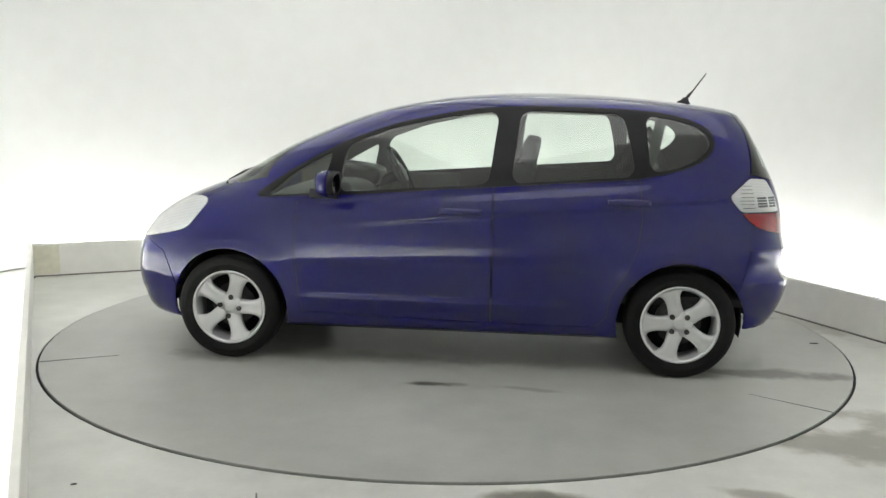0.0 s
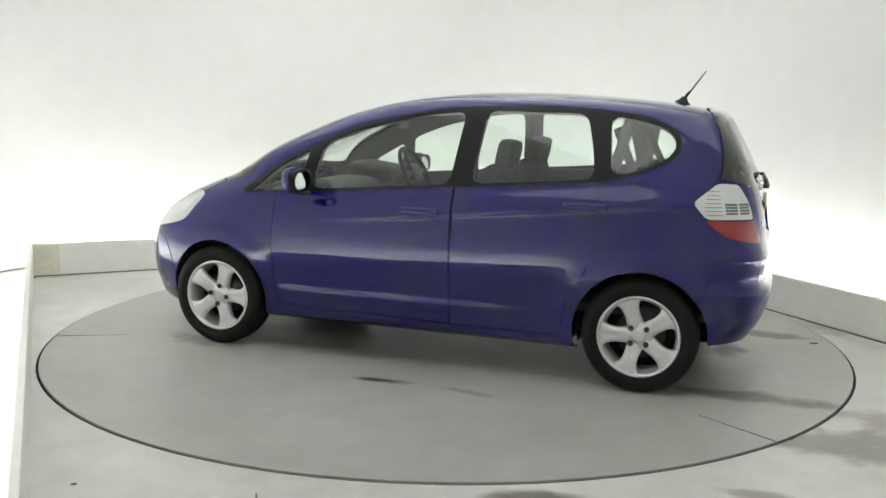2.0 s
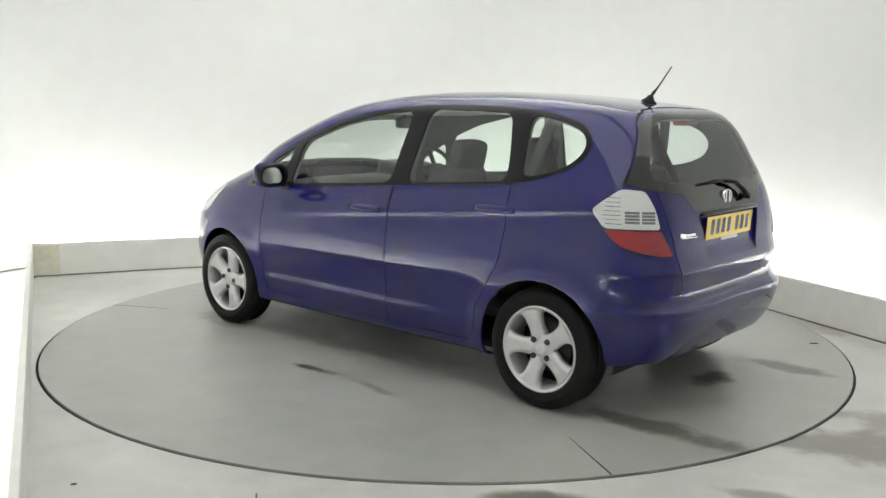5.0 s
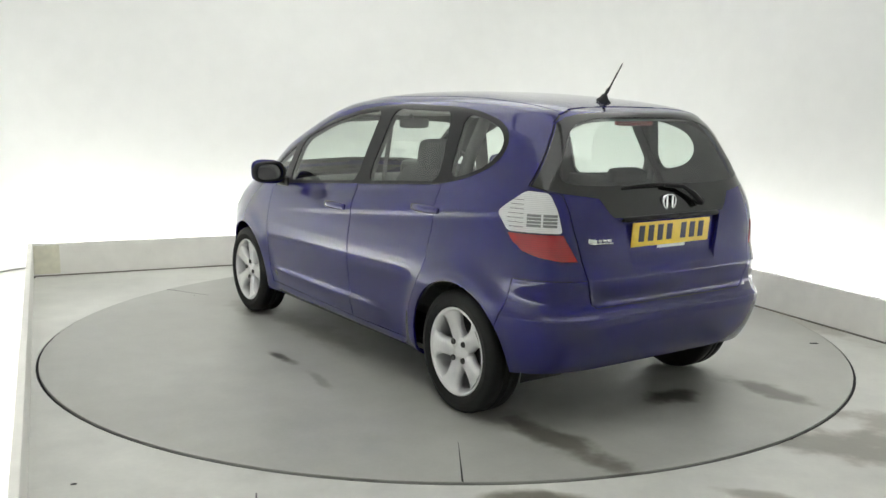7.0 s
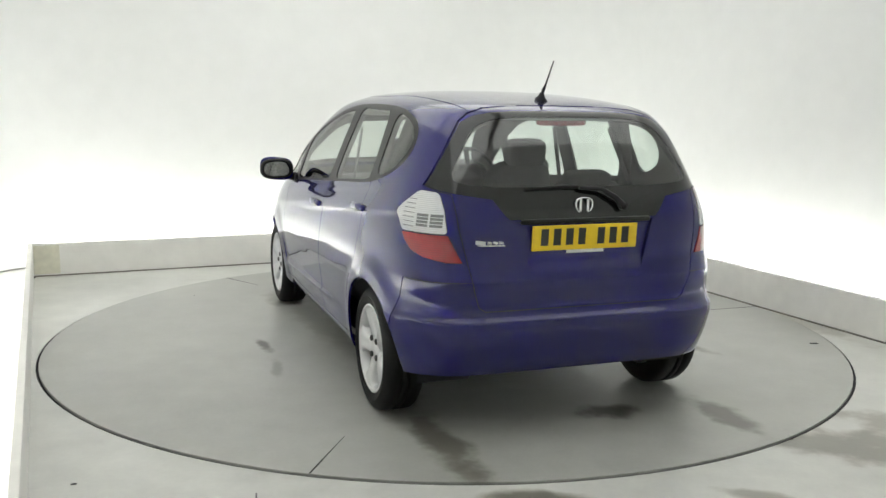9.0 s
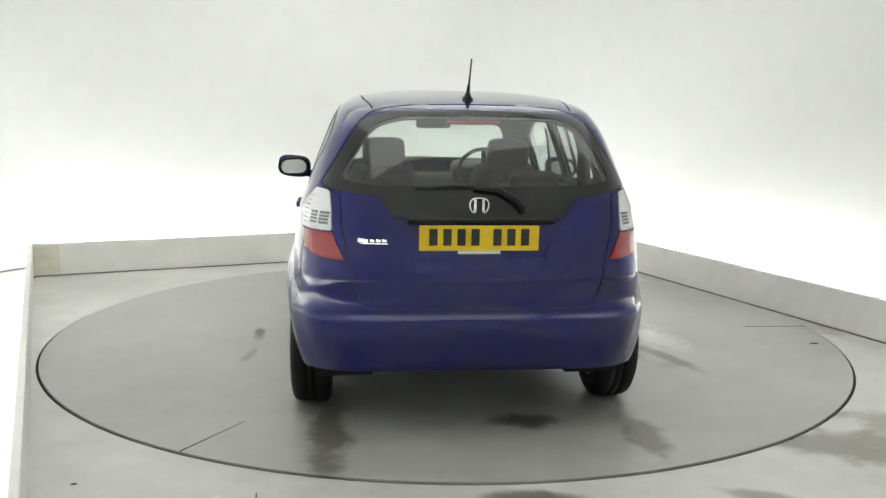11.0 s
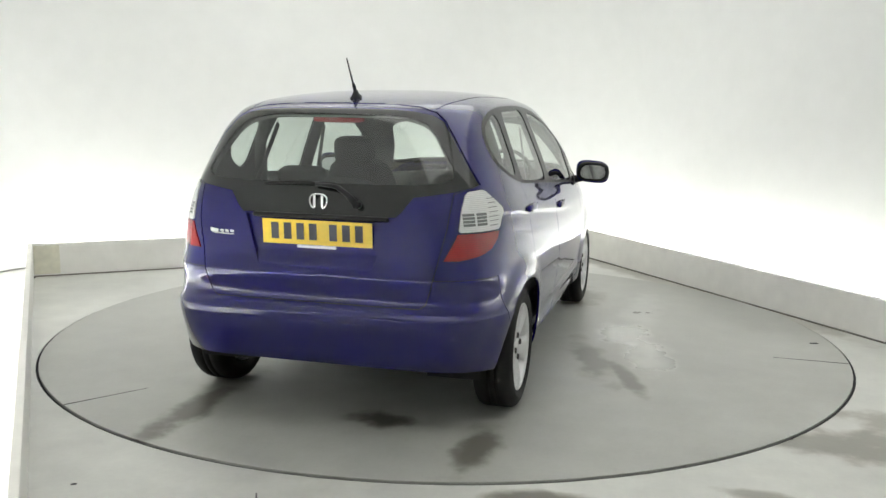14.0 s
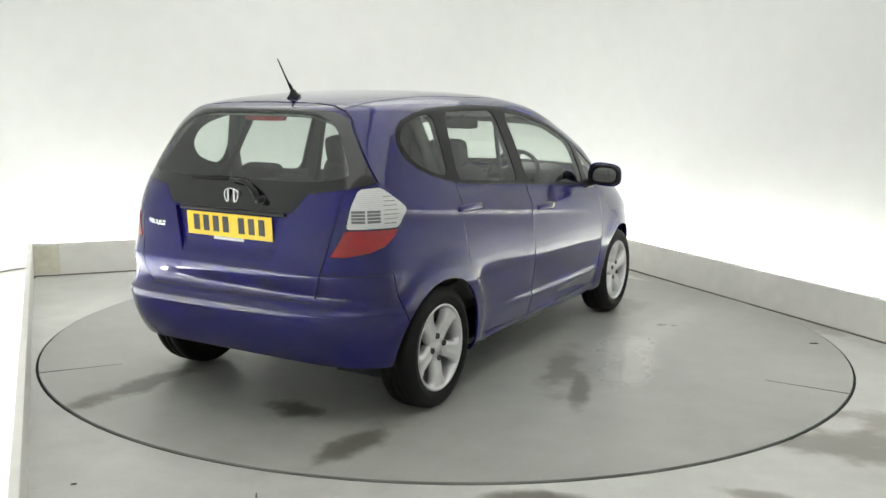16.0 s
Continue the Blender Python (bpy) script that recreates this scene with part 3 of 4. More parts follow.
def circle(cx, cz, r, n=40):
    return [(cx + r * math.cos(math.tau * i / n), cz + r * math.sin(math.tau * i / n)) for i in range(n)]


skin = Skin()
# outlines in side view (x, z)
DLO = soften([(1.13, 0.918), (0.60, 0.948), (-0.22, 1.008), (-0.98, 1.062), (-1.20, 1.105), (-1.36, 1.17), (-1.415, 1.26), (-1.355, 1.36),
              (-1.14, 1.417), (-0.90, 1.438), (-0.48, 1.446), (-0.23, 1.438), (0.0, 1.410), (0.32, 1.342), (0.60, 1.242), (0.88, 1.092)], 1, 0.05)
QUARTER_FRONT = soften([(1.035, 0.934), (0.72, 0.954), (0.665, 1.182), (0.71, 1.160), (0.88, 1.066)], 1, 0.02)
FRONT_GLASS = soften([(0.625, 0.962), (-0.205, 1.022), (-0.25, 1.415), (0.0, 1.388), (0.32, 1.320), (0.585, 1.225)], 1)
REAR_GLASS = soften([(-0.325, 1.030), (-0.985, 1.078), (-0.965, 1.22), (-0.915, 1.413), (-0.37, 1.423)], 1)
QUARTER = soften([(-1.065, 1.100), (-1.20, 1.124), (-1.33, 1.180), (-1.385, 1.262), (-1.335, 1.338), (-1.20, 1.380), (-1.035, 1.408)], 1)
FRONT_DOOR = [(0.855, 0.905), (0.862, 0.60), (0.85, 0.45), (0.825, 0.285), (-0.231, 0.262), (-0.231, 1.012), (0.60, 0.952), (0.74, 0.944)]
REAR_DOOR = [(-0.234, 0.262), (-0.80, 0.262), (-0.855, 0.32), (-0.875, 0.45), (-0.95, 0.57), (-1.01, 0.70), (-1.028, 0.85), (-1.015, 1.068), (-0.234, 1.012)]

skin.cut("arch", circle(AXLE, HUB_Z, ARCH_R), SIDE, 0.1)
skin.cut("arch", circle(-AXLE, HUB_Z, ARCH_R), SIDE, 0.1)
skin.cut("arch", [(-1.42, 0.10), (-1.42, 0.285), (-1.60, 0.275), (-2.2, 0.30), (-2.2, 0.10)], SIDE, -2)
skin.cut("window_frame", DLO, SIDE, 0.3)
skin.cut("front_glass", FRONT_GLASS, SIDE, 0.3, ("window_frame",))
skin.cut("rear_glass", REAR_GLASS, SIDE, 0.3, ("window_frame",))
skin.cut("quarter_glass", QUARTER, SIDE, 0.3, ("window_frame",))
skin.cut("small_glass", QUARTER_FRONT, SIDE, 0.3, ("window_frame",))
skin.cut("front_door", FRONT_DOOR, SIDE, 0.4, gap=0.0035)
skin.cut("rear_door", REAR_DOOR, SIDE, 0.4, gap=0.0035)
# tail lamps, seen from the corner (across, z)
LAMP_CLEAR = soften([(-0.500, 0.983), (-0.535, 1.015), (-0.630, 1.082), (-0.735, 1.075), (-0.775, 1.00), (-0.800, 0.902), (-0.553, 0.902)], 1, 0.012)
LAMP_RED = [(-0.553, 0.900), (-0.800, 0.900), (-0.866, 0.784), (-0.80, 0.784), (-0.69, 0.802), (-0.625, 0.824), (-0.578, 0.862)]
skin.cut("lamp_clear", LAMP_CLEAR, CORNER, 0.2, gap=0.003)
for left, right in ((-0.702, -0.640), (-0.772, -0.712)):
    for z in (0.930, 0.944, 0.958, 0.972):
        skin.cut("lamp_cell", [(left, z), (right, z), (right, z + 0.011), (left, z + 0.011)], CORNER, 0.2, ("lamp_clear",))
for k in range(7):
    z = 0.925 + 0.019 * k
    skin.cut("lamp_cell", [(-0.625, z), (-0.548 - 0.006 * abs(k - 2), z), (-0.548 - 0.006 * abs(k - 2), z + 0.003), (-0.625, z + 0.003)], CORNER, 0.2, ("lamp_clear",))
skin.cut("lamp_red", LAMP_RED, CORNER, 0.2, ("body", "gap"), gap=0.002)
# rear view (y, z): the black glass panel, the painted tailgate
TAILGATE = [(-0.1, 1.450), (0.25, 1.446), (0.38, 1.435), (0.46, 1.412), (0.51, 1.375), (0.56, 1.305), (0.685, 1.10), (0.645, 1.078), (0.600, 1.066), (0.588, 0.92), (0.562, 0.80), (0.535, 0.67), (0.508, 0.592), (0.48, 0.574), (-0.1, 0.574)]
BLACK = [(-0.1, 1.424), (0.25, 1.420), (0.37, 1.412), (0.45, 1.396), (0.503, 1.370), (0.553, 1.302), (0.678, 1.100), (0.642, 1.084), (0.60, 1.073), (0.43, 1.048), (0.385, 0.985), (0.36, 0.962), (-0.1, 0.958)]
CLEAR = soften([(-0.2, 1.400), (0.28, 1.396), (0.40, 1.378), (0.47, 1.34), (0.592, 1.15), (0.572, 1.112), (0.40, 1.098), (-0.2, 1.092)], 1)
skin.cut("tailgate", TAILGATE, REAR, 0.2, ("body", "gap"), gap=0.0045)
skin.cut("plate_recess", [(-0.1, 0.952), (0.345, 0.952), (0.325, 0.90), (0.272, 0.742), (0.25, 0.728), (-0.1, 0.728)], REAR, 0.2, ("tailgate",))
skin.cut("gate_frit", BLACK, REAR, 0.2, ("tailgate",))
skin.cut("gate_glass", CLEAR, REAR, 0.2, ("gate_frit",))
# bumpers
skin.cut("rear_bumper", [(-1.50, 0.15), (-1.50, 0.40), (-1.555, 0.52), (-1.58, 0.60), (-1.60, 0.705), (-2.2, 0.705), (-2.2, 0.15)], (SIDE[0], SIDE[1], Vector((-0.8, 0.6, 0))), -0.6, gap=0.003)
# roof ditches, seen from above (x, y)
ABOVE = (Vector((1, 0, 0)), Vector((0, 1, 0)), Vector((0, 0, 1)))
skin.cut("gap", [(0.25, 0.500), (-0.5, 0.515), (-1.2, 0.490), (-1.5, 0.455), (-1.5, 0.448), (-1.2, 0.482), (-0.5, 0.507), (0.25, 0.492)], ABOVE, 0.4)
# front end
WINDSCREEN = [(-0.1, 1.405), (0.42, 1.385), (0.53, 1.34), (0.70, 1.03), (0.66, 0.99), (0.45, 1.015), (-0.1, 1.035)]
skin.cut("screen_frit", WINDSCREEN, FRONT, 0.12)
skin.cut("windscreen", shrink(soften(WINDSCREEN, 1), 0.03), FRONT, 0.12, ("screen_frit",))
skin.cut("headlamp", soften([(1.37, 0.905), (1.45, 0.80), (1.50, 0.735), (1.60, 0.705), (1.90, 0.64), (2.1, 0.66), (2.1, 0.76), (1.72, 0.87), (1.50, 0.915)], 1), SIDE, 0.2, gap=0.003)
skin.cut("bonnet", [(-0.1, 0.715), (0.40, 0.725), (0.58, 0.81), (0.70, 0.875), (0.66, 0.975), (0.45, 1.0), (-0.1, 1.02)], FRONT, 0.1, gap=0.004)
skin.cut("grille", soften([(-0.3, 0.66), (0.38, 0.67), (0.42, 0.62), (0.36, 0.575), (-0.3, 0.57)], 1), FRONT, 0.3)
skin.cut("lower_grille", soften([(-0.3, 0.40), (0.50, 0.40), (0.56, 0.33), (0.48, 0.27), (-0.3, 0.27)], 1), FRONT, 0.3)
skin.cut("front_bumper", [(1.56, 0.15), (1.58, 0.42), (1.66, 0.60), (1.78, 0.655), (2.3, 0.655), (2.3, 0.15)], (SIDE[0], SIDE[1], Vector((0.8, 0.6, 0))), -0.6, gap=0.003)


def plate_dish(z):
    """Depth and slope of the dish behind the plate at height z."""
    k = min(max((z - 0.728) / 0.075, 0), 1)
    return 0.020 * k * k * (3 - 2 * k), 0.020 / 0.075 * 6 * k * (1 - k)


def build_body():
    body = skin.panel("body", M_PAINT, car, label="glossy indigo painted shell")
    skin.panel("gap", M_SEAL, body, "panel_gap", "dark panel gap", lip=0, lift=-0.008)
    for mirror in (False, True):
        door = skin.panel("front_door", M_PAINT, car, "front_door", mirror=mirror, both=False)
        rdoor = skin.panel("rear_door", M_PAINT, car, "rear_door", mirror=mirror, both=False)
        frame_ob = skin.panel("window_frame", M_TRIM, car, "window_surround", "black window surround", mirror, False, lift=0.001)
        for n, label in (("front_glass", "front door glass"), ("rear_glass", "rear door glass"), ("quarter_glass", "rear quarter glass"), ("small_glass", "small front quarter glass")):
            g = skin.panel(n, M_GLASS, frame_ob, "window_pane", label, mirror, False, lip=0, lift=-0.002)
            g.visible_shadow = False
        lamp = skin.panel("lamp_clear", M_LAMPW, car, "tail_lamp", "clear over red tail lamp", mirror, False, lip=0.02, lift=0.004)
        skin.panel("lamp_red", M_RED, lamp, "red_lens", "red lower lens", mirror, False, lip=0.02, lift=0.004)
        skin.panel("lamp_cell", M_LAMPG, lamp, "reflector_cell", "grey ribbed reflector cells", mirror, False, lip=0, lift=0.003)
        skin.panel("headlamp", M_LAMPW, car, "headlamp", "clear headlamp", mirror, False, lip=0.02, lift=0.003)
        handles(door, rdoor, -1 if mirror else 1)
        door_mirror(-1 if mirror else 1)
    gate = skin.panel("tailgate", M_PAINT, car, "tailgate", lip=0.024)
    skin.panel("plate_recess", M_PAINT, gate, "plate_recess", "recessed panel round the plate", lip=0, dip=plate_dish)
    skin.panel("gate_frit", M_FRIT, gate, "tailgate_black_panel", "gloss black glass border", lift=0.001)
    g = skin.panel("gate_glass", M_REARGLASS, gate, "rear_window_pane", "tinted rear window", lip=0)
    g.visible_shadow = False
    skin.panel("rear_bumper", M_PAINT, car, "rear_bumper")
    skin.panel("screen_frit", M_FRIT, car, "windscreen_surround", "black windscreen border")
    g = skin.panel("windscreen", M_GLASS, car, "windscreen", "clear windscreen", lip=0)
    g.visible_shadow = False
    skin.panel("bonnet", M_PAINT, car, "bonnet")
    skin.panel("grille", M_TRIM, car, "grille", "black grille", lift=-0.006)
    skin.panel("lower_grille", M_TRIM, car, "lower_grille", "black lower grille", lift=-0.006)
    skin.panel("front_bumper", M_PAINT, car, "front_bumper")
    # cabin lining just inside the shell
    skin.names.append("all")
    lining_tags = {skin.names.index(n) for n in ("body", "window_frame", "front_door", "rear_door", "gap", "tailgate", "gate_frit", "screen_frit")}
    k = skin.names.index("all")
    for f in skin.bm.faces:
        c = f.calc_center_median()
        if f[skin.tag] in lining_tags and c.z > 0.5 and c.x < 1.25 - (c.z - 0.9) * 0.2:
            f[skin.tag] = k
    skin.panel("all", M_LINER, body, "cabin_lining", "grey cabin lining", lip=0, lift=-0.03, where=lambda c: c.z < 1.40)
    skin.panel("all", M_HEAD, body, "headlining", "pale grey headlining", lip=0, lift=-0.03, where=lambda c: c.z >= 1.40)
    # wheel wells and floor pan
    for sx in (1, -1):
        for sy in (1, -1):
            bm = bmesh.new()
            n = 20
            rings = []
            for y in (0.70, 0.45):
                rings.append([bm.verts.new((sx * AXLE + (ARCH_R + 0.004) * math.cos(math.pi * (1.16 * i / n - 0.08)), sy * y, HUB_Z + (ARCH_R + 0.004) * math.sin(math.pi * (1.16 * i / n - 0.08)))) for i in range(n + 1)])
            for i in range(n):
                bm.faces.new((rings[0][i], rings[0][i + 1], rings[1][i + 1], rings[1][i]))
            bm.faces.new(rings[1])
            part("wheel_well", bm, M_SEAL, body, "black wheel well liner")
    bm = bmesh.new()
    box(bm, (1.78, 1.44, 0.04), (0, 0, 0.235), 0.01)
    box(bm, (3.1, 0.9, 0.05), (0.05, 0, 0.27), 0.01)
    box(bm, (0.4, 0.9, 0.04), (-1.55, 0, 0.31), 0.01)
    box(bm, (0.3, 0.9, 0.04), (1.65, 0, 0.27), 0.01)
    part("floor_pan", bm, M_SEAL, body, "dark underbody", smooth=False)


def body_y(x, z):
    """Half width of the shell at x and z."""
    v = float(np.interp(z, LEVEL, PATH_V))
    w, xr, xf = float(w_at(v)), float(tail_at(v)), float(nose_at(v))
    cx, a = (xr + xf) / 2, (xf - xr) / 2
    n = float(round_tail(z)) if x < cx else float(round_nose(z))
    return w * (1 - min(abs((x - cx) / a), 1) ** n) ** (1 / n)


def handles(door, rdoor, s):
    for x, z, owner in ((-0.055, 0.868, door), (-0.955, 0.938, rdoor)):
        y = body_y(x, z)
        lean = Matrix.Rotation(s * radians(10), 4, "X")
        # dished recess plate
        bm = bmesh.new()
        box(bm, (0.13, 0.006, 0.056), (0, 0, 0), 0.0028)
        bmesh.ops.transform(bm, matrix=Matrix.Translation((x - 0.005, s * (y - 0.0005), z - 0.006)) @ lean, verts=bm.verts)
        part("handle_recess", bm, M_PAINT, owner)
        bm = bmesh.new()
        pts = [(-0.115 + 0.23 * i / 10, 0.020 * math.sin(math.pi * (0.08 + 0.84 * i / 10)) ** 0.6, 0.0) for i in range(11)]
        prev = None
        for i, (px, py, pz) in enumerate(pts):
            h = 0.020 if 1 < i < 9 else 0.016
            ring = [bm.verts.new((px, py * 0.95 + 0.008 * math.cos(math.tau * k / 10), pz + h * math.sin(math.tau * k / 10))) for k in range(10)]
            if prev:
                for k in range(10):
                    bm.faces.new((prev[k], prev[(k + 1) % 10], ring[(k + 1) % 10], ring[k]))
            else:
                bm.faces.new(ring[::-1])
            prev = ring
        bm.faces.new(prev)
        bmesh.ops.recalc_face_normals(bm, faces=bm.faces)
        bmesh.ops.transform(bm, matrix=Matrix.Translation((x, s * (y + 0.004), z + 0.004)) @ lean @ Matrix.Diagonal((1, s, 1, 1)), verts=bm.verts)
        bmesh.ops.recalc_face_normals(bm, faces=bm.faces)
        part("door_handle", bm, M_PAINT, owner, "body-coloured pull handle")


def door_mirror(s):
    bm = bmesh.new()
    tmp = bmesh.new()
    bmesh.ops.create_icosphere(tmp, subdivisions=4, radius=1)
    for v in tmp.verts:
        x, y, z = v.co
        # flat back, full front, squarish outline
        k = (abs(y) ** 3.2 + abs(z) ** 3.2) ** (1 / 3.2) or 1
        r = math.hypot(y, z)
        y, z = (y * r / k, z * r / k) if r > 1e-6 else (y, z)
        v.co = (x * 0.075 if x > 0 else x * 0.022, y * 0.108, z * 0.074 + 0.008 * y)
    merge_in(bm, tmp, Matrix.Translation((0.64, s * 0.925, 1.02)))
    bmesh.ops.recalc_face_normals(bm, faces=bm.faces)
    shell = part("door_mirror", bm, M_PAINT, car, "indigo door mirror with a black stalk")
    bm = bmesh.new()
    rod(bm, [(0.69, s * 0.76, 0.955), (0.68, s * 0.83, 0.968), (0.655, s * 0.90, 0.995)], [0.030, 0.026, 0.030], 12)
    box(bm, (0.16, 0.02, 0.055), (0.70, s * 0.797, 0.952), 0.008)
    part("mirror_stalk", bm, M_TRIM, shell, "black mirror stalk")
    bm = bmesh.new()
    outline = soften([(-0.098, -0.05), (0.098, -0.058), (0.1, 0.05), (-0.085, 0.06)], 3)
    vs = [bm.verts.new((0.612 + 0.12 * z - 0.06 * y, s * 0.925 + s * y * 0.9, 1.02 + z * 0.88)) for y, z in outline]
    bm.faces.new(vs if s < 0 else vs[::-1])
    bmesh.ops.recalc_face_normals(bm, faces=bm.faces)
    part("mirror_glass", bm, M_CHROME, shell, "silvered mirror glass", smooth=False)
    bm = bmesh.new()
    n = len(outline)
    a = [bm.verts.new((0.60, s * 0.925 + s * y * 0.88, 1.02 + z * 0.86)) for y, z in outline]
    b = [bm.verts.new((0.597, s * 0.925 + s * y * 1.08, 1.02 + z * 1.1)) for y, z in outline]
    c = [bm.verts.new((0.63, s * 0.925 + s * y * 1.12, 1.02 + z * 1.16)) for y, z in outline]
    for p, q in ((a, b), (b, c)):
        for i in range(n):
            bm.faces.new((p[i], p[(i + 1) % n], q[(i + 1) % n], q[i]))
    bmesh.ops.recalc_face_normals(bm, faces=bm.faces)
    part("mirror_rim", bm, M_TRIM, shell, "black mirror surround")


build_body()


# ---- wheels ----
def build_wheel(sx, sy):
    at = Matrix.Translation((sx * AXLE, sy * 0.735, HUB_Z)) @ Matrix.Rotation(radians(-90 * sy), 4, "X") @ Matrix.Rotation(radians({(1, 1): 36, (-1, 1): 0, (-1, -1): 54, (1, -1): 20}[sx, sy]), 4, "Z")
    # wheel space: z points outwards; the face of the alloy is near z = 0.085
    bm = lathe([(0.195, -0.09), (0.188, -0.07), (0.180, 0.02), (0.184, 0.06), (0.19, 0.075)], 48)
    barrel = part("wheel", bm, M_ALLOY, car, "five-spoke silver alloy wheel with black tyre")
    barrel.matrix_local = at
    prof = [(0.196, -0.082), (0.206, -0.090), (0.235, -0.096), (0.268, -0.092), (0.286, -0.080), (0.2935, -0.066), (0.296, -0.05), (0.296, -0.021), (0.290, -0.020), (0.290, -0.014), (0.2965, -0.013),
            (0.2965, 0.013), (0.290, 0.014), (0.290, 0.020), (0.296, 0.021), (0.296, 0.05), (0.2935, 0.066), (0.286, 0.080), (0.268, 0.091), (0.25, 0.0955), (0.248, 0.0965), (0.245, 0.0955), (0.228, 0.094), (0.214, 0.088), (0.208, 0.079)]
    part("tyre", lathe(prof, 72), M_RUBBER, barrel, "black rubber tyre")
    part("rim", lathe([(0.184, 0.045), (0.190, 0.068), (0.196, 0.082), (0.204, 0.0885), (0.211, 0.087), (0.2125, 0.080), (0.208, 0.070), (0.196, 0.060)], 72), M_ALLOY, barrel, "silver rim edge")
    # spokes: broad, crowned, widening to the rim
    for k in range(5):
        bm = bmesh.new()
        rs = [0.030, 0.055, 0.075, 0.095, 0.115, 0.135, 0.155, 0.172, 0.186, 0.194]
        half = [0.022, 0.0335, 0.0410, 0.0385, 0.0375, 0.0395, 0.0435, 0.050, 0.061, 0.078]
        high = [0.066, 0.068, 0.071, 0.075, 0.079, 0.082, 0.084, 0.085, 0.085, 0.084]
        rows = []
        for r, h, z in zip(rs, half, high):
            row = []
            for j in range(-4, 5):
                a = j / 4
                yy = a * h
                xx = math.sqrt(max(r * r - yy * yy, 1e-6)) if r > 0.17 else r - 0.3 * yy * yy / max(r, 0.03)
                drop = 0.010 * abs(a) ** 3 + (0.004 if abs(j) <= 1 and 0.08 < r < 0.19 else 0)
                row.append(bm.verts.new((xx, yy, z - drop)))
            edge = [bm.verts.new((row[0].co.x, row[0].co.y * 0.97, z - 0.045)), bm.verts.new((row[-1].co.x, row[-1].co.y * 0.97, z - 0.045))]
            rows.append([edge[0]] + row + [edge[1]])
        for p, q in zip(rows, rows[1:]):
            for j in range(len(p) - 1):
                bm.faces.new((p[j], q[j], q[j + 1], p[j + 1]))
        bmesh.ops.recalc_face_normals(bm, faces=bm.faces)
        bmesh.ops.transform(bm, matrix=Matrix.Rotation(math.tau * k / 5, 4, "Z"), verts=bm.verts)
        part("spoke", bm, M_ALLOY, barrel)
    part("hub", lathe([(0.074, 0.03), (0.073, 0.060), (0.067, 0.066), (0.030, 0.0672), (0.0295, 0.0690), (0.027, 0.0700), (0.0, 0.0705)], 40), M_ALLOY, barrel, "silver hub with centre cap")
    for k in range(4):
        a = math.tau * (k + 0.5) / 4
        bm = lathe([(0.0145, 0.05), (0.0145, 0.0750), (0.0115, 0.0757), (0.010, 0.0735), (0.0, 0.0735)], 12)
        bmesh.ops.translate(bm, vec=(0.056 * math.cos(a), 0.056 * math.sin(a), 0), verts=bm.verts)
        part("wheel_nut", bm, M_DARKMETAL, barrel, "dark recessed wheel nut")
    part("brake_disc", lathe([(0.0, 0.0), (0.125, 0.0), (0.125, -0.02), (0.0, -0.02)], 40), M_DARKMETAL, barrel, "grey brake disc")
    part("backplate", lathe([(0.0, -0.05), (0.185, -0.05), (0.185, -0.055)], 40), M_SEAL, barrel, "dark back plate")


for sx in (1, -1):
    for sy in (1, -1):
        build_wheel(sx, sy)


# ---- cabin ----
def pillow(size):
    """A soft block with rounded edges."""
    bm = bmesh.new()
    bmesh.ops.create_cube(bm, size=1)
    bmesh.ops.subdivide_edges(bm, edges=bm.edges[:], cuts=7, use_grid_fill=True)
    for v in bm.verts:
        p = v.co * 2
        n = 5.0
        k = (abs(p.x) ** n + abs(p.y) ** n + abs(p.z) ** n) ** (1 / n)
        k = max(abs(p.x), abs(p.y), abs(p.z)) / k if k else 1
        q = p * k
        v.co = Vector((q.x * size[0] / 2, q.y * size[1] / 2, q.z * size[2] / 2))
    return bm


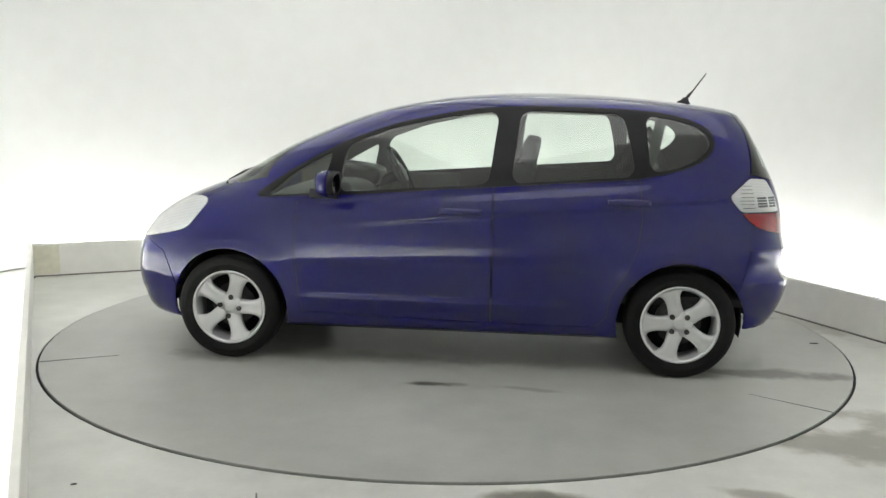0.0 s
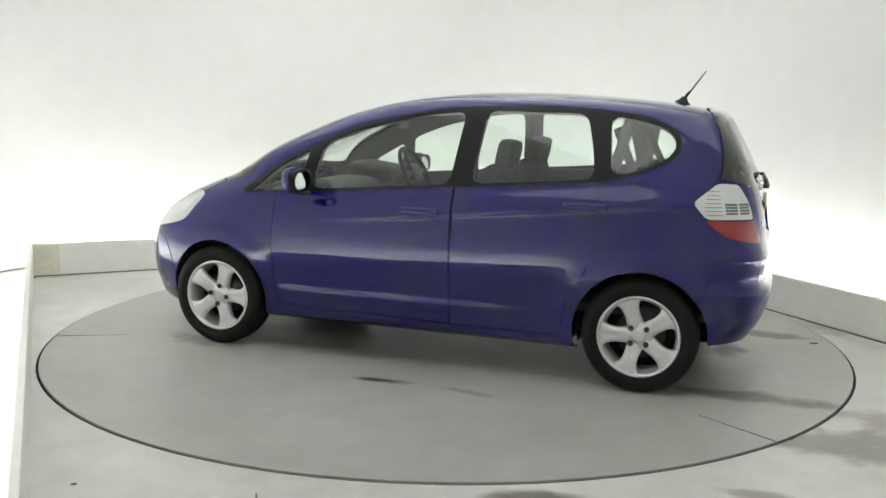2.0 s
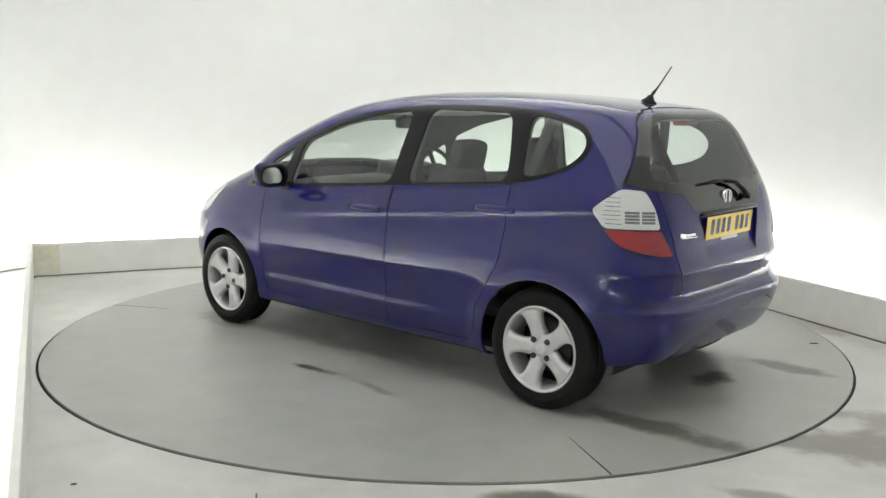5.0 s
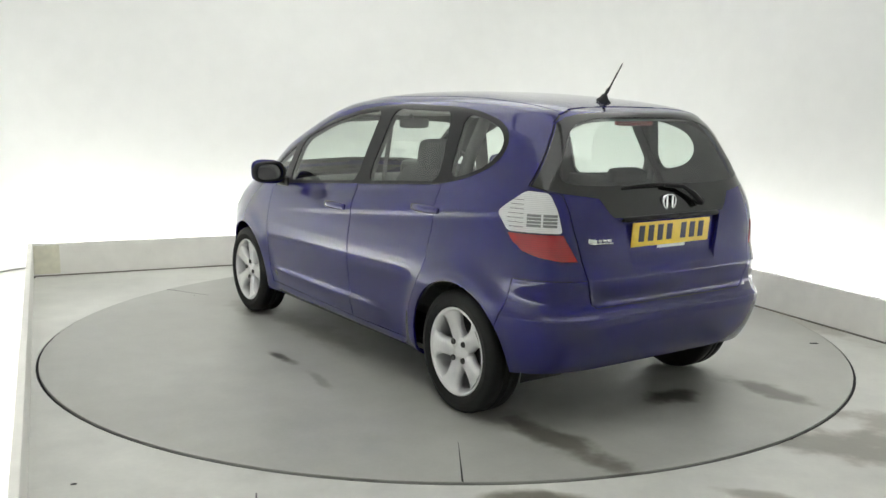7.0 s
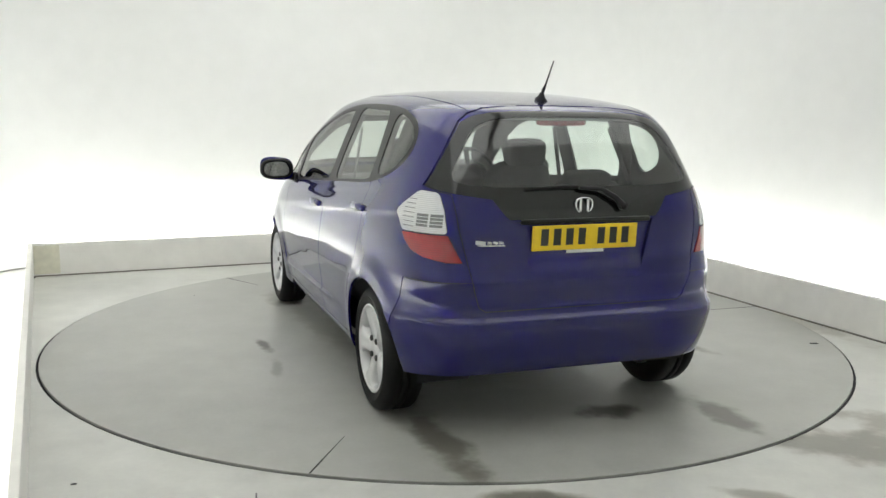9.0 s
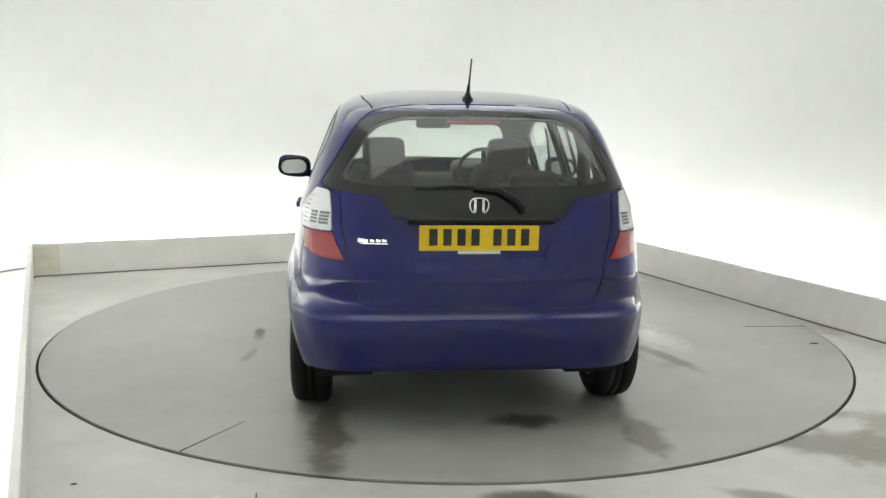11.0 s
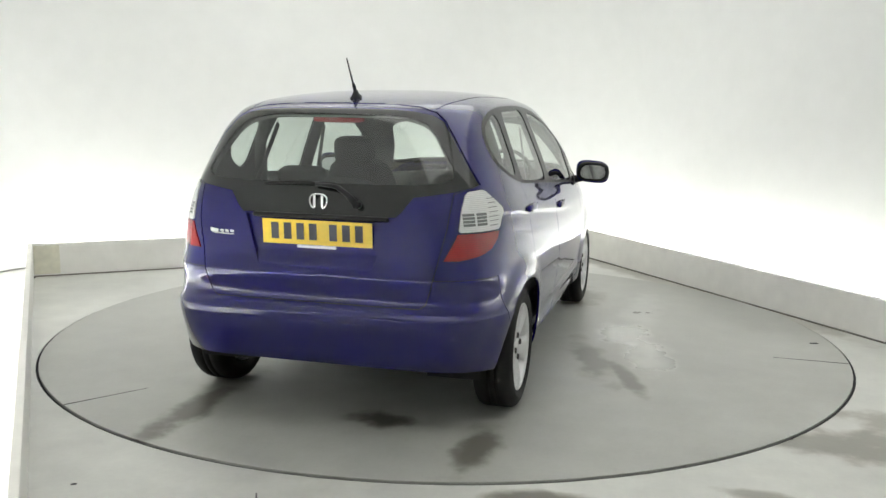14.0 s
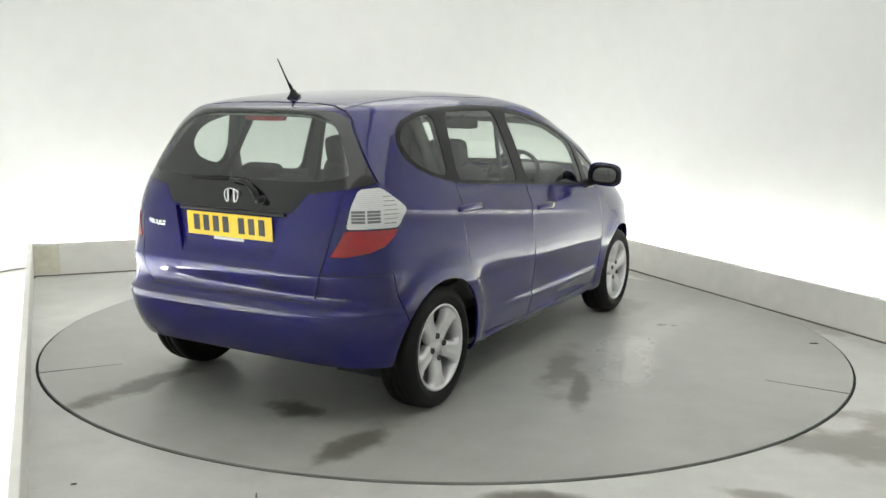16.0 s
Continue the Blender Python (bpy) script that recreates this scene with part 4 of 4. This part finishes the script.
def build_cabin():
    for s in (1, -1):
        bm = pillow((0.52, 0.50, 0.20))
        bmesh.ops.transform(bm, matrix=pose(0.02, s * 0.36, 0.56, 0, -6), verts=bm.verts)
        seat = part("front_seat", bm, M_SEAT, car, "dark grey cloth front seat")
        bm = pillow((0.15, 0.47, 0.64))
        for v in bm.verts:
            if abs(v.co.y) > 0.15:
                v.co.x += 0.05 * (abs(v.co.y) - 0.15) / 0.08
            v.co.y *= 1 - 0.22 * max(v.co.z, 0) / 0.32
        bmesh.ops.transform(bm, matrix=pose(-0.31, s * 0.36, 0.81, 0, -16), verts=bm.verts)
        part("backrest", bm, M_SEAT, seat)
        bm = pillow((0.10, 0.24, 0.165))
        bmesh.ops.transform(bm, matrix=pose(-0.415, s * 0.36, 1.172, 0, -12), verts=bm.verts)
        part("headrest", bm, M_SEAT, seat)
        for d in (-0.05, 0.05):
            bm = bmesh.new()
            rod(bm, [(-0.385, s * 0.36 + d, 1.04), (-0.41, s * 0.36 + d, 1.15)], [0.006, 0.006], 8)
            part("headrest_post", bm, M_CHROME, seat)
        # belt hanging at the pillar
        bm = bmesh.new()
        box(bm, (0.045, 0.003, 0.78), (-0.30, s * 0.665, 0.93), turn=Matrix.Rotation(s * radians(9), 4, "X"))
        part("seat_belt", bm, M_TRIM, car, "black seat belt", smooth=False)
        bm = bmesh.new()
        box(bm, (0.045, 0.003, 0.62), (-1.18, s * 0.60, 1.06), turn=Matrix.Rotation(s * radians(12), 4, "X") @ Matrix.Rotation(radians(24), 4, "Y"))
        part("seat_belt", bm, M_TRIM, car, "black seat belt", smooth=False)
        # grey pillar trims seen through the quarter glass
        bm = bmesh.new()
        rod(bm, [(-1.02, s * 0.66, 1.02), (-1.09, s * 0.63, 1.22), (-1.13, s * 0.57, 1.40)], [0.035, 0.03, 0.03], 10)
        part("pillar_trim", bm, M_LINER, car, "grey rear pillar trim")
        for size, at in (((0.5, 0.03, 0.22), (0.35, s * 0.735, 0.86)), ((0.62, 0.03, 0.26), (-0.62, s * 0.725, 0.90))):
            bm = bmesh.new()
            box(bm, size, at, 0.012)
            part("door_trim", bm, M_LINER, car, "grey inner door trim")
    bm = pillow((0.50, 1.22, 0.20))
    bmesh.ops.transform(bm, matrix=pose(-0.78, 0, 0.56, 0, -5), verts=bm.verts)
    bench = part("rear_seat", bm, M_SEAT, car, "dark grey cloth rear bench")
    for y, w in ((0.26, 0.70), (-0.37, 0.46)):
        bm = pillow((0.13, w, 0.58))
        bmesh.ops.transform(bm, matrix=pose(-1.07, y, 0.79, 0, -20), verts=bm.verts)
        part("backrest", bm, M_SEAT, bench)
    for y in (0.36, -0.36):
        bm = pillow((0.09, 0.25, 0.09))
        bmesh.ops.transform(bm, matrix=pose(-1.16, y, 1.075, 0, -16), verts=bm.verts)
        part("headrest", bm, M_SEAT, bench)
    bm = bmesh.new()
    box(bm, (0.50, 1.24, 0.025), (-1.42, 0, 1.0), 0.008)
    part("parcel_shelf", bm, M_LINER, car, "dark grey parcel shelf")
    bm = bmesh.new()
    box(bm, (2.6, 1.40, 0.05), (-0.35, 0, 0.40), 0.01)
    box(bm, (0.62, 1.30, 0.10), (-1.40, 0, 0.62), 0.02)
    part("cabin_floor", bm, M_LINER, car, "dark cabin carpet")
    # dashboard
    bm = pillow((0.52, 1.42, 0.42))
    for v in bm.verts:
        if v.co.z > 0.1 and v.co.x > 0:
            v.co.z -= 0.12 * v.co.x
    bmesh.ops.transform(bm, matrix=pose(0.86, 0, 0.76), verts=bm.verts)
    dash = part("dashboard", bm, M_LINER, car, "dark grey dashboard")
    bm = pillow((0.30, 0.40, 0.13))
    bmesh.ops.transform(bm, matrix=pose(0.73, -0.36, 0.985, 0, -8), verts=bm.verts)
    part("instrument_hood", bm, M_TRIM, dash, "black instrument hood")
    bm = bmesh.new()
    n, k = 40, 10
    m = pose(0.45, -0.36, 0.99, 0, -62)
    rings = []
    for i in range(n):
        a = math.tau * i / n
        rings.append([bm.verts.new(m @ Vector(((0.18 + 0.014 * math.cos(math.tau * j / k)) * math.cos(a), (0.18 + 0.014 * math.cos(math.tau * j / k)) * math.sin(a), 0.016 * math.sin(math.tau * j / k)))) for j in range(k)])
    for i in range(n):
        for j in range(k):
            bm.faces.new((rings[i][j], rings[(i + 1) % n][j], rings[(i + 1) % n][(j + 1) % k], rings[i][(j + 1) % k]))
    wheel = part("steering_wheel", bm, M_TRIM, dash, "black three-spoke steering wheel")
    bm = bmesh.new()
    box(bm, (0.13, 0.15, 0.05), (0, 0, -0.01), 0.018, segments=3)
    for a in (0, 180, 270):
        box(bm, (0.15, 0.035, 0.015), (0.10 * math.cos(radians(a + 90)), 0.10 * math.sin(radians(a + 90)), -0.006), 0.004, Matrix.Rotation(radians(a + 90), 4, "Z"))
    bmesh.ops.transform(bm, matrix=m, verts=bm.verts)
    rod(bm, [(0.47, -0.36, 0.98), (0.75, -0.36, 0.86)], [0.035, 0.04], 12)
    bmesh.ops.recalc_face_normals(bm, faces=bm.faces)
    part("steering_hub", bm, M_TRIM, dash, "black steering wheel boss")
    bm = pillow((0.03, 0.235, 0.068))
    bmesh.ops.transform(bm, matrix=pose(0.40, 0.0, 1.325, 0, 0, 6), verts=bm.verts)
    rv = part("rear_view_mirror", bm, M_TRIM, car, "black rear-view mirror")
    bm = bmesh.new()
    rod(bm, [(0.41, 0, 1.335), (0.45, 0, 1.40)], [0.01, 0.012], 8)
    part("mirror_arm", bm, M_TRIM, rv)
    bm = pillow((0.03, 0.25, 0.034))
    bmesh.ops.transform(bm, matrix=pose(-1.54, 0.0, 1.374), verts=bm.verts)
    part("high_brake_lamp", bm, M_RED, car, "red high-level brake lamp")


build_cabin()


# ---- fittings outside ----
def tail_x(z, y=0.0):
    v = float(np.interp(z, LEVEL, PATH_V))
    w, xr, xf = float(w_at(v)), float(tail_at(v)), float(nose_at(v))
    cx, a, n = (xr + xf) / 2, (xf - xr) / 2, float(round_tail(z))
    return cx - a * (1 - min(abs(y / w), 1) ** n) ** (1 / n)


def build_fittings():
    # number plate on its tilted seat
    tilt = Matrix.Rotation(radians(-4), 4, "Y")
    px = tail_x(0.88) + 0.008
    bm = bmesh.new()
    box(bm, (0.004, 0.52, 0.111), (0, 0, 0), 0.0018)
    bmesh.ops.transform(bm, matrix=Matrix.Translation((px, 0, 0.880)) @ tilt, verts=bm.verts)
    plate = part("number_plate", bm, M_YELLOW, car, "yellow rear number plate with black bars", smooth=False)
    y = 0.217
    for k in range(7):
        wide = 0.036
        bm = bmesh.new()
        box(bm, (0.0016, wide, 0.074), (-0.0026, y - wide / 2, 0.004), 0.0004)
        bmesh.ops.transform(bm, matrix=Matrix.Translation((px, 0, 0.880)) @ tilt, verts=bm.verts)
        part("plate_bar", bm, M_BLACKINK, plate, smooth=False)
        y -= wide + 0.0245 + (0.035 if k == 3 else 0)
    bm = bmesh.new()
    box(bm, (0.004, 0.185, 0.014), (px - 0.001, 0, 0.818), 0.001)
    part("plate_strip", bm, M_LAMPW, plate, "pale strip under the plate", smooth=False)
    # chrome emblem: a plain rounded frame with a plain shield
    ex = tail_x(1.02) - 0.004
    outer = soften([(-0.050, 0.036), (0.050, 0.036), (0.040, -0.040), (-0.040, -0.040)], 2)
    bm = bmesh.new()
    loops = []
    for scale, dx in ((1.0, 0.006), (1.0, -0.004), (0.93, -0.008), (0.85, -0.008), (0.80, -0.002), (0.80, 0.006)):
        loops.append([bm.verts.new((ex + dx, y * scale, 1.018 + z * scale)) for y, z in outer])
    for a, b in zip(loops, loops[1:]):
        for i in range(len(a)):
            bm.faces.new((a[i], a[(i + 1) % len(a)], b[(i + 1) % len(a)], b[i]))
    bmesh.ops.recalc_face_normals(bm, faces=bm.faces)
    emblem = part("emblem", bm, M_CHROME, car, "chrome emblem frame")
    bm = bmesh.new()
    for d in (-0.018, 0.018):
        box(bm, (0.008, 0.013, 0.056), (ex - 0.004, d, 1.017), 0.003)
    part("emblem_bar", bm, M_CHROME, emblem)
    # model badge as plain slanted bars
    bm = bmesh.new()
    for i, (yy, h, w) in enumerate(((0.500, 0.024, 0.045), (0.460, 0.016, 0.020), (0.434, 0.016, 0.020), (0.408, 0.016, 0.022))):
        box(bm, (0.004, w, h * 0.75), (tail_x(0.87, yy) - 0.002, yy, 0.868 + h * 0.1), 0.0015, Matrix.Rotation(radians(8), 4, "X") @ Matrix.Rotation(radians(-10), 4, "Z"))
    box(bm, (0.004, 0.125, 0.006), (tail_x(0.86, 0.455) - 0.002, 0.455, 0.858), 0.0015, Matrix.Rotation(radians(-10), 4, "Z"))
    part("badge", bm, M_CHROME, car, "small chrome model badge", smooth=False)
    # black lip over the plate with the latch
    bm = bmesh.new()
    box(bm, (0.025, 0.64, 0.022), (tail_x(0.955) + 0.002, -0.01, 0.952), 0.008, segments=3)
    part("plate_lamp_bar", bm, M_TRIM, car, "black bar over the plate")
    # rear wiper
    bm = bmesh.new()
    rod(bm, [(tail_x(1.015) - 0.030, -0.185, 1.013), (tail_x(1.05) - 0.032, -0.15, 1.048), (tail_x(1.085) - 0.032, -0.085, 1.086), (tail_x(1.09) - 0.022, 0.02, 1.092)], [0.016, 0.014, 0.011, 0.007], 10)
    arm = part("rear_wiper", bm, M_TRIM, car, "black rear wiper arm and blade")
    bm = bmesh.new()
    rod(bm, [(tail_x(1.0) + 0.01, -0.187, 1.01), (tail_x(1.0) - 0.036, -0.187, 1.012)], [0.018, 0.016], 14)
    part("wiper_pivot", bm, M_TRIM, arm)
    bm = bmesh.new()
    rod(bm, [(tail_x(1.09, 0.27) - 0.008, 0.275, 1.088), (tail_x(1.095, 0.1) - 0.010, 0.1, 1.096), (tail_x(1.094) - 0.010, -0.07, 1.094)], [0.005, 0.008, 0.006], 8)
    part("wiper_blade", bm, M_RUBBER, arm)
    # aerial
    bm = lathe([(0.0, 0.0), (0.030, 0.0), (0.030, 0.008), (0.017, 0.022), (0.010, 0.04), (0.0, 0.045)], 20)
    bmesh.ops.transform(bm, matrix=Matrix.Translation((-1.325, 0, 1.468)) @ Matrix.Rotation(radians(-14), 4, "Y") @ Matrix.Diagonal((1.5, 0.9, 1, 1)), verts=bm.verts)
    base = part("aerial", bm, M_TRIM, car, "black roof aerial")
    bm = bmesh.new()
    rod(bm, [(-1.335, 0, 1.50), (-1.352, 0, 1.525), (-1.37, 0, 1.545), (-1.445, 0, 1.652)], [0.008, 0.009, 0.0045, 0.003], 8)
    part("mast", bm, M_TRIM, base)
    # front wipers just showing over the bonnet
    bm = bmesh.new()
    rod(bm, [(1.36, 0.45, 0.985), (1.345, 0.2, 1.025), (1.35, -0.05, 1.035)], [0.009, 0.008, 0.006], 8)
    part("front_wiper", bm, M_TRIM, car, "black front wiper")


build_fittings()


# ---- what moves: the turntable turns, and the car on it ----
TURN_RATE = (173.81, -6.794, -0.0326, 0.00087)


def heading(t):
    a, b, c, d = TURN_RATE
    return a + b * t + c * t * t + d * t ** 3


CAR_AT = Vector((-0.1083, 0.0708, 0.0))


def motions():
    times = [0.5 * i for i in range(33)]
    walk(turntable, [(t, pose(0, 0, 0, 0, 0, heading(t))) for t in times])
    rows = []
    for t in times:
        p = Matrix.Rotation(radians(heading(t)), 3, "Z") @ CAR_AT
        rows.append((t, pose(p.x, p.y, 0.0, 0, 0, heading(t))))
    walk(car, rows)


motions()
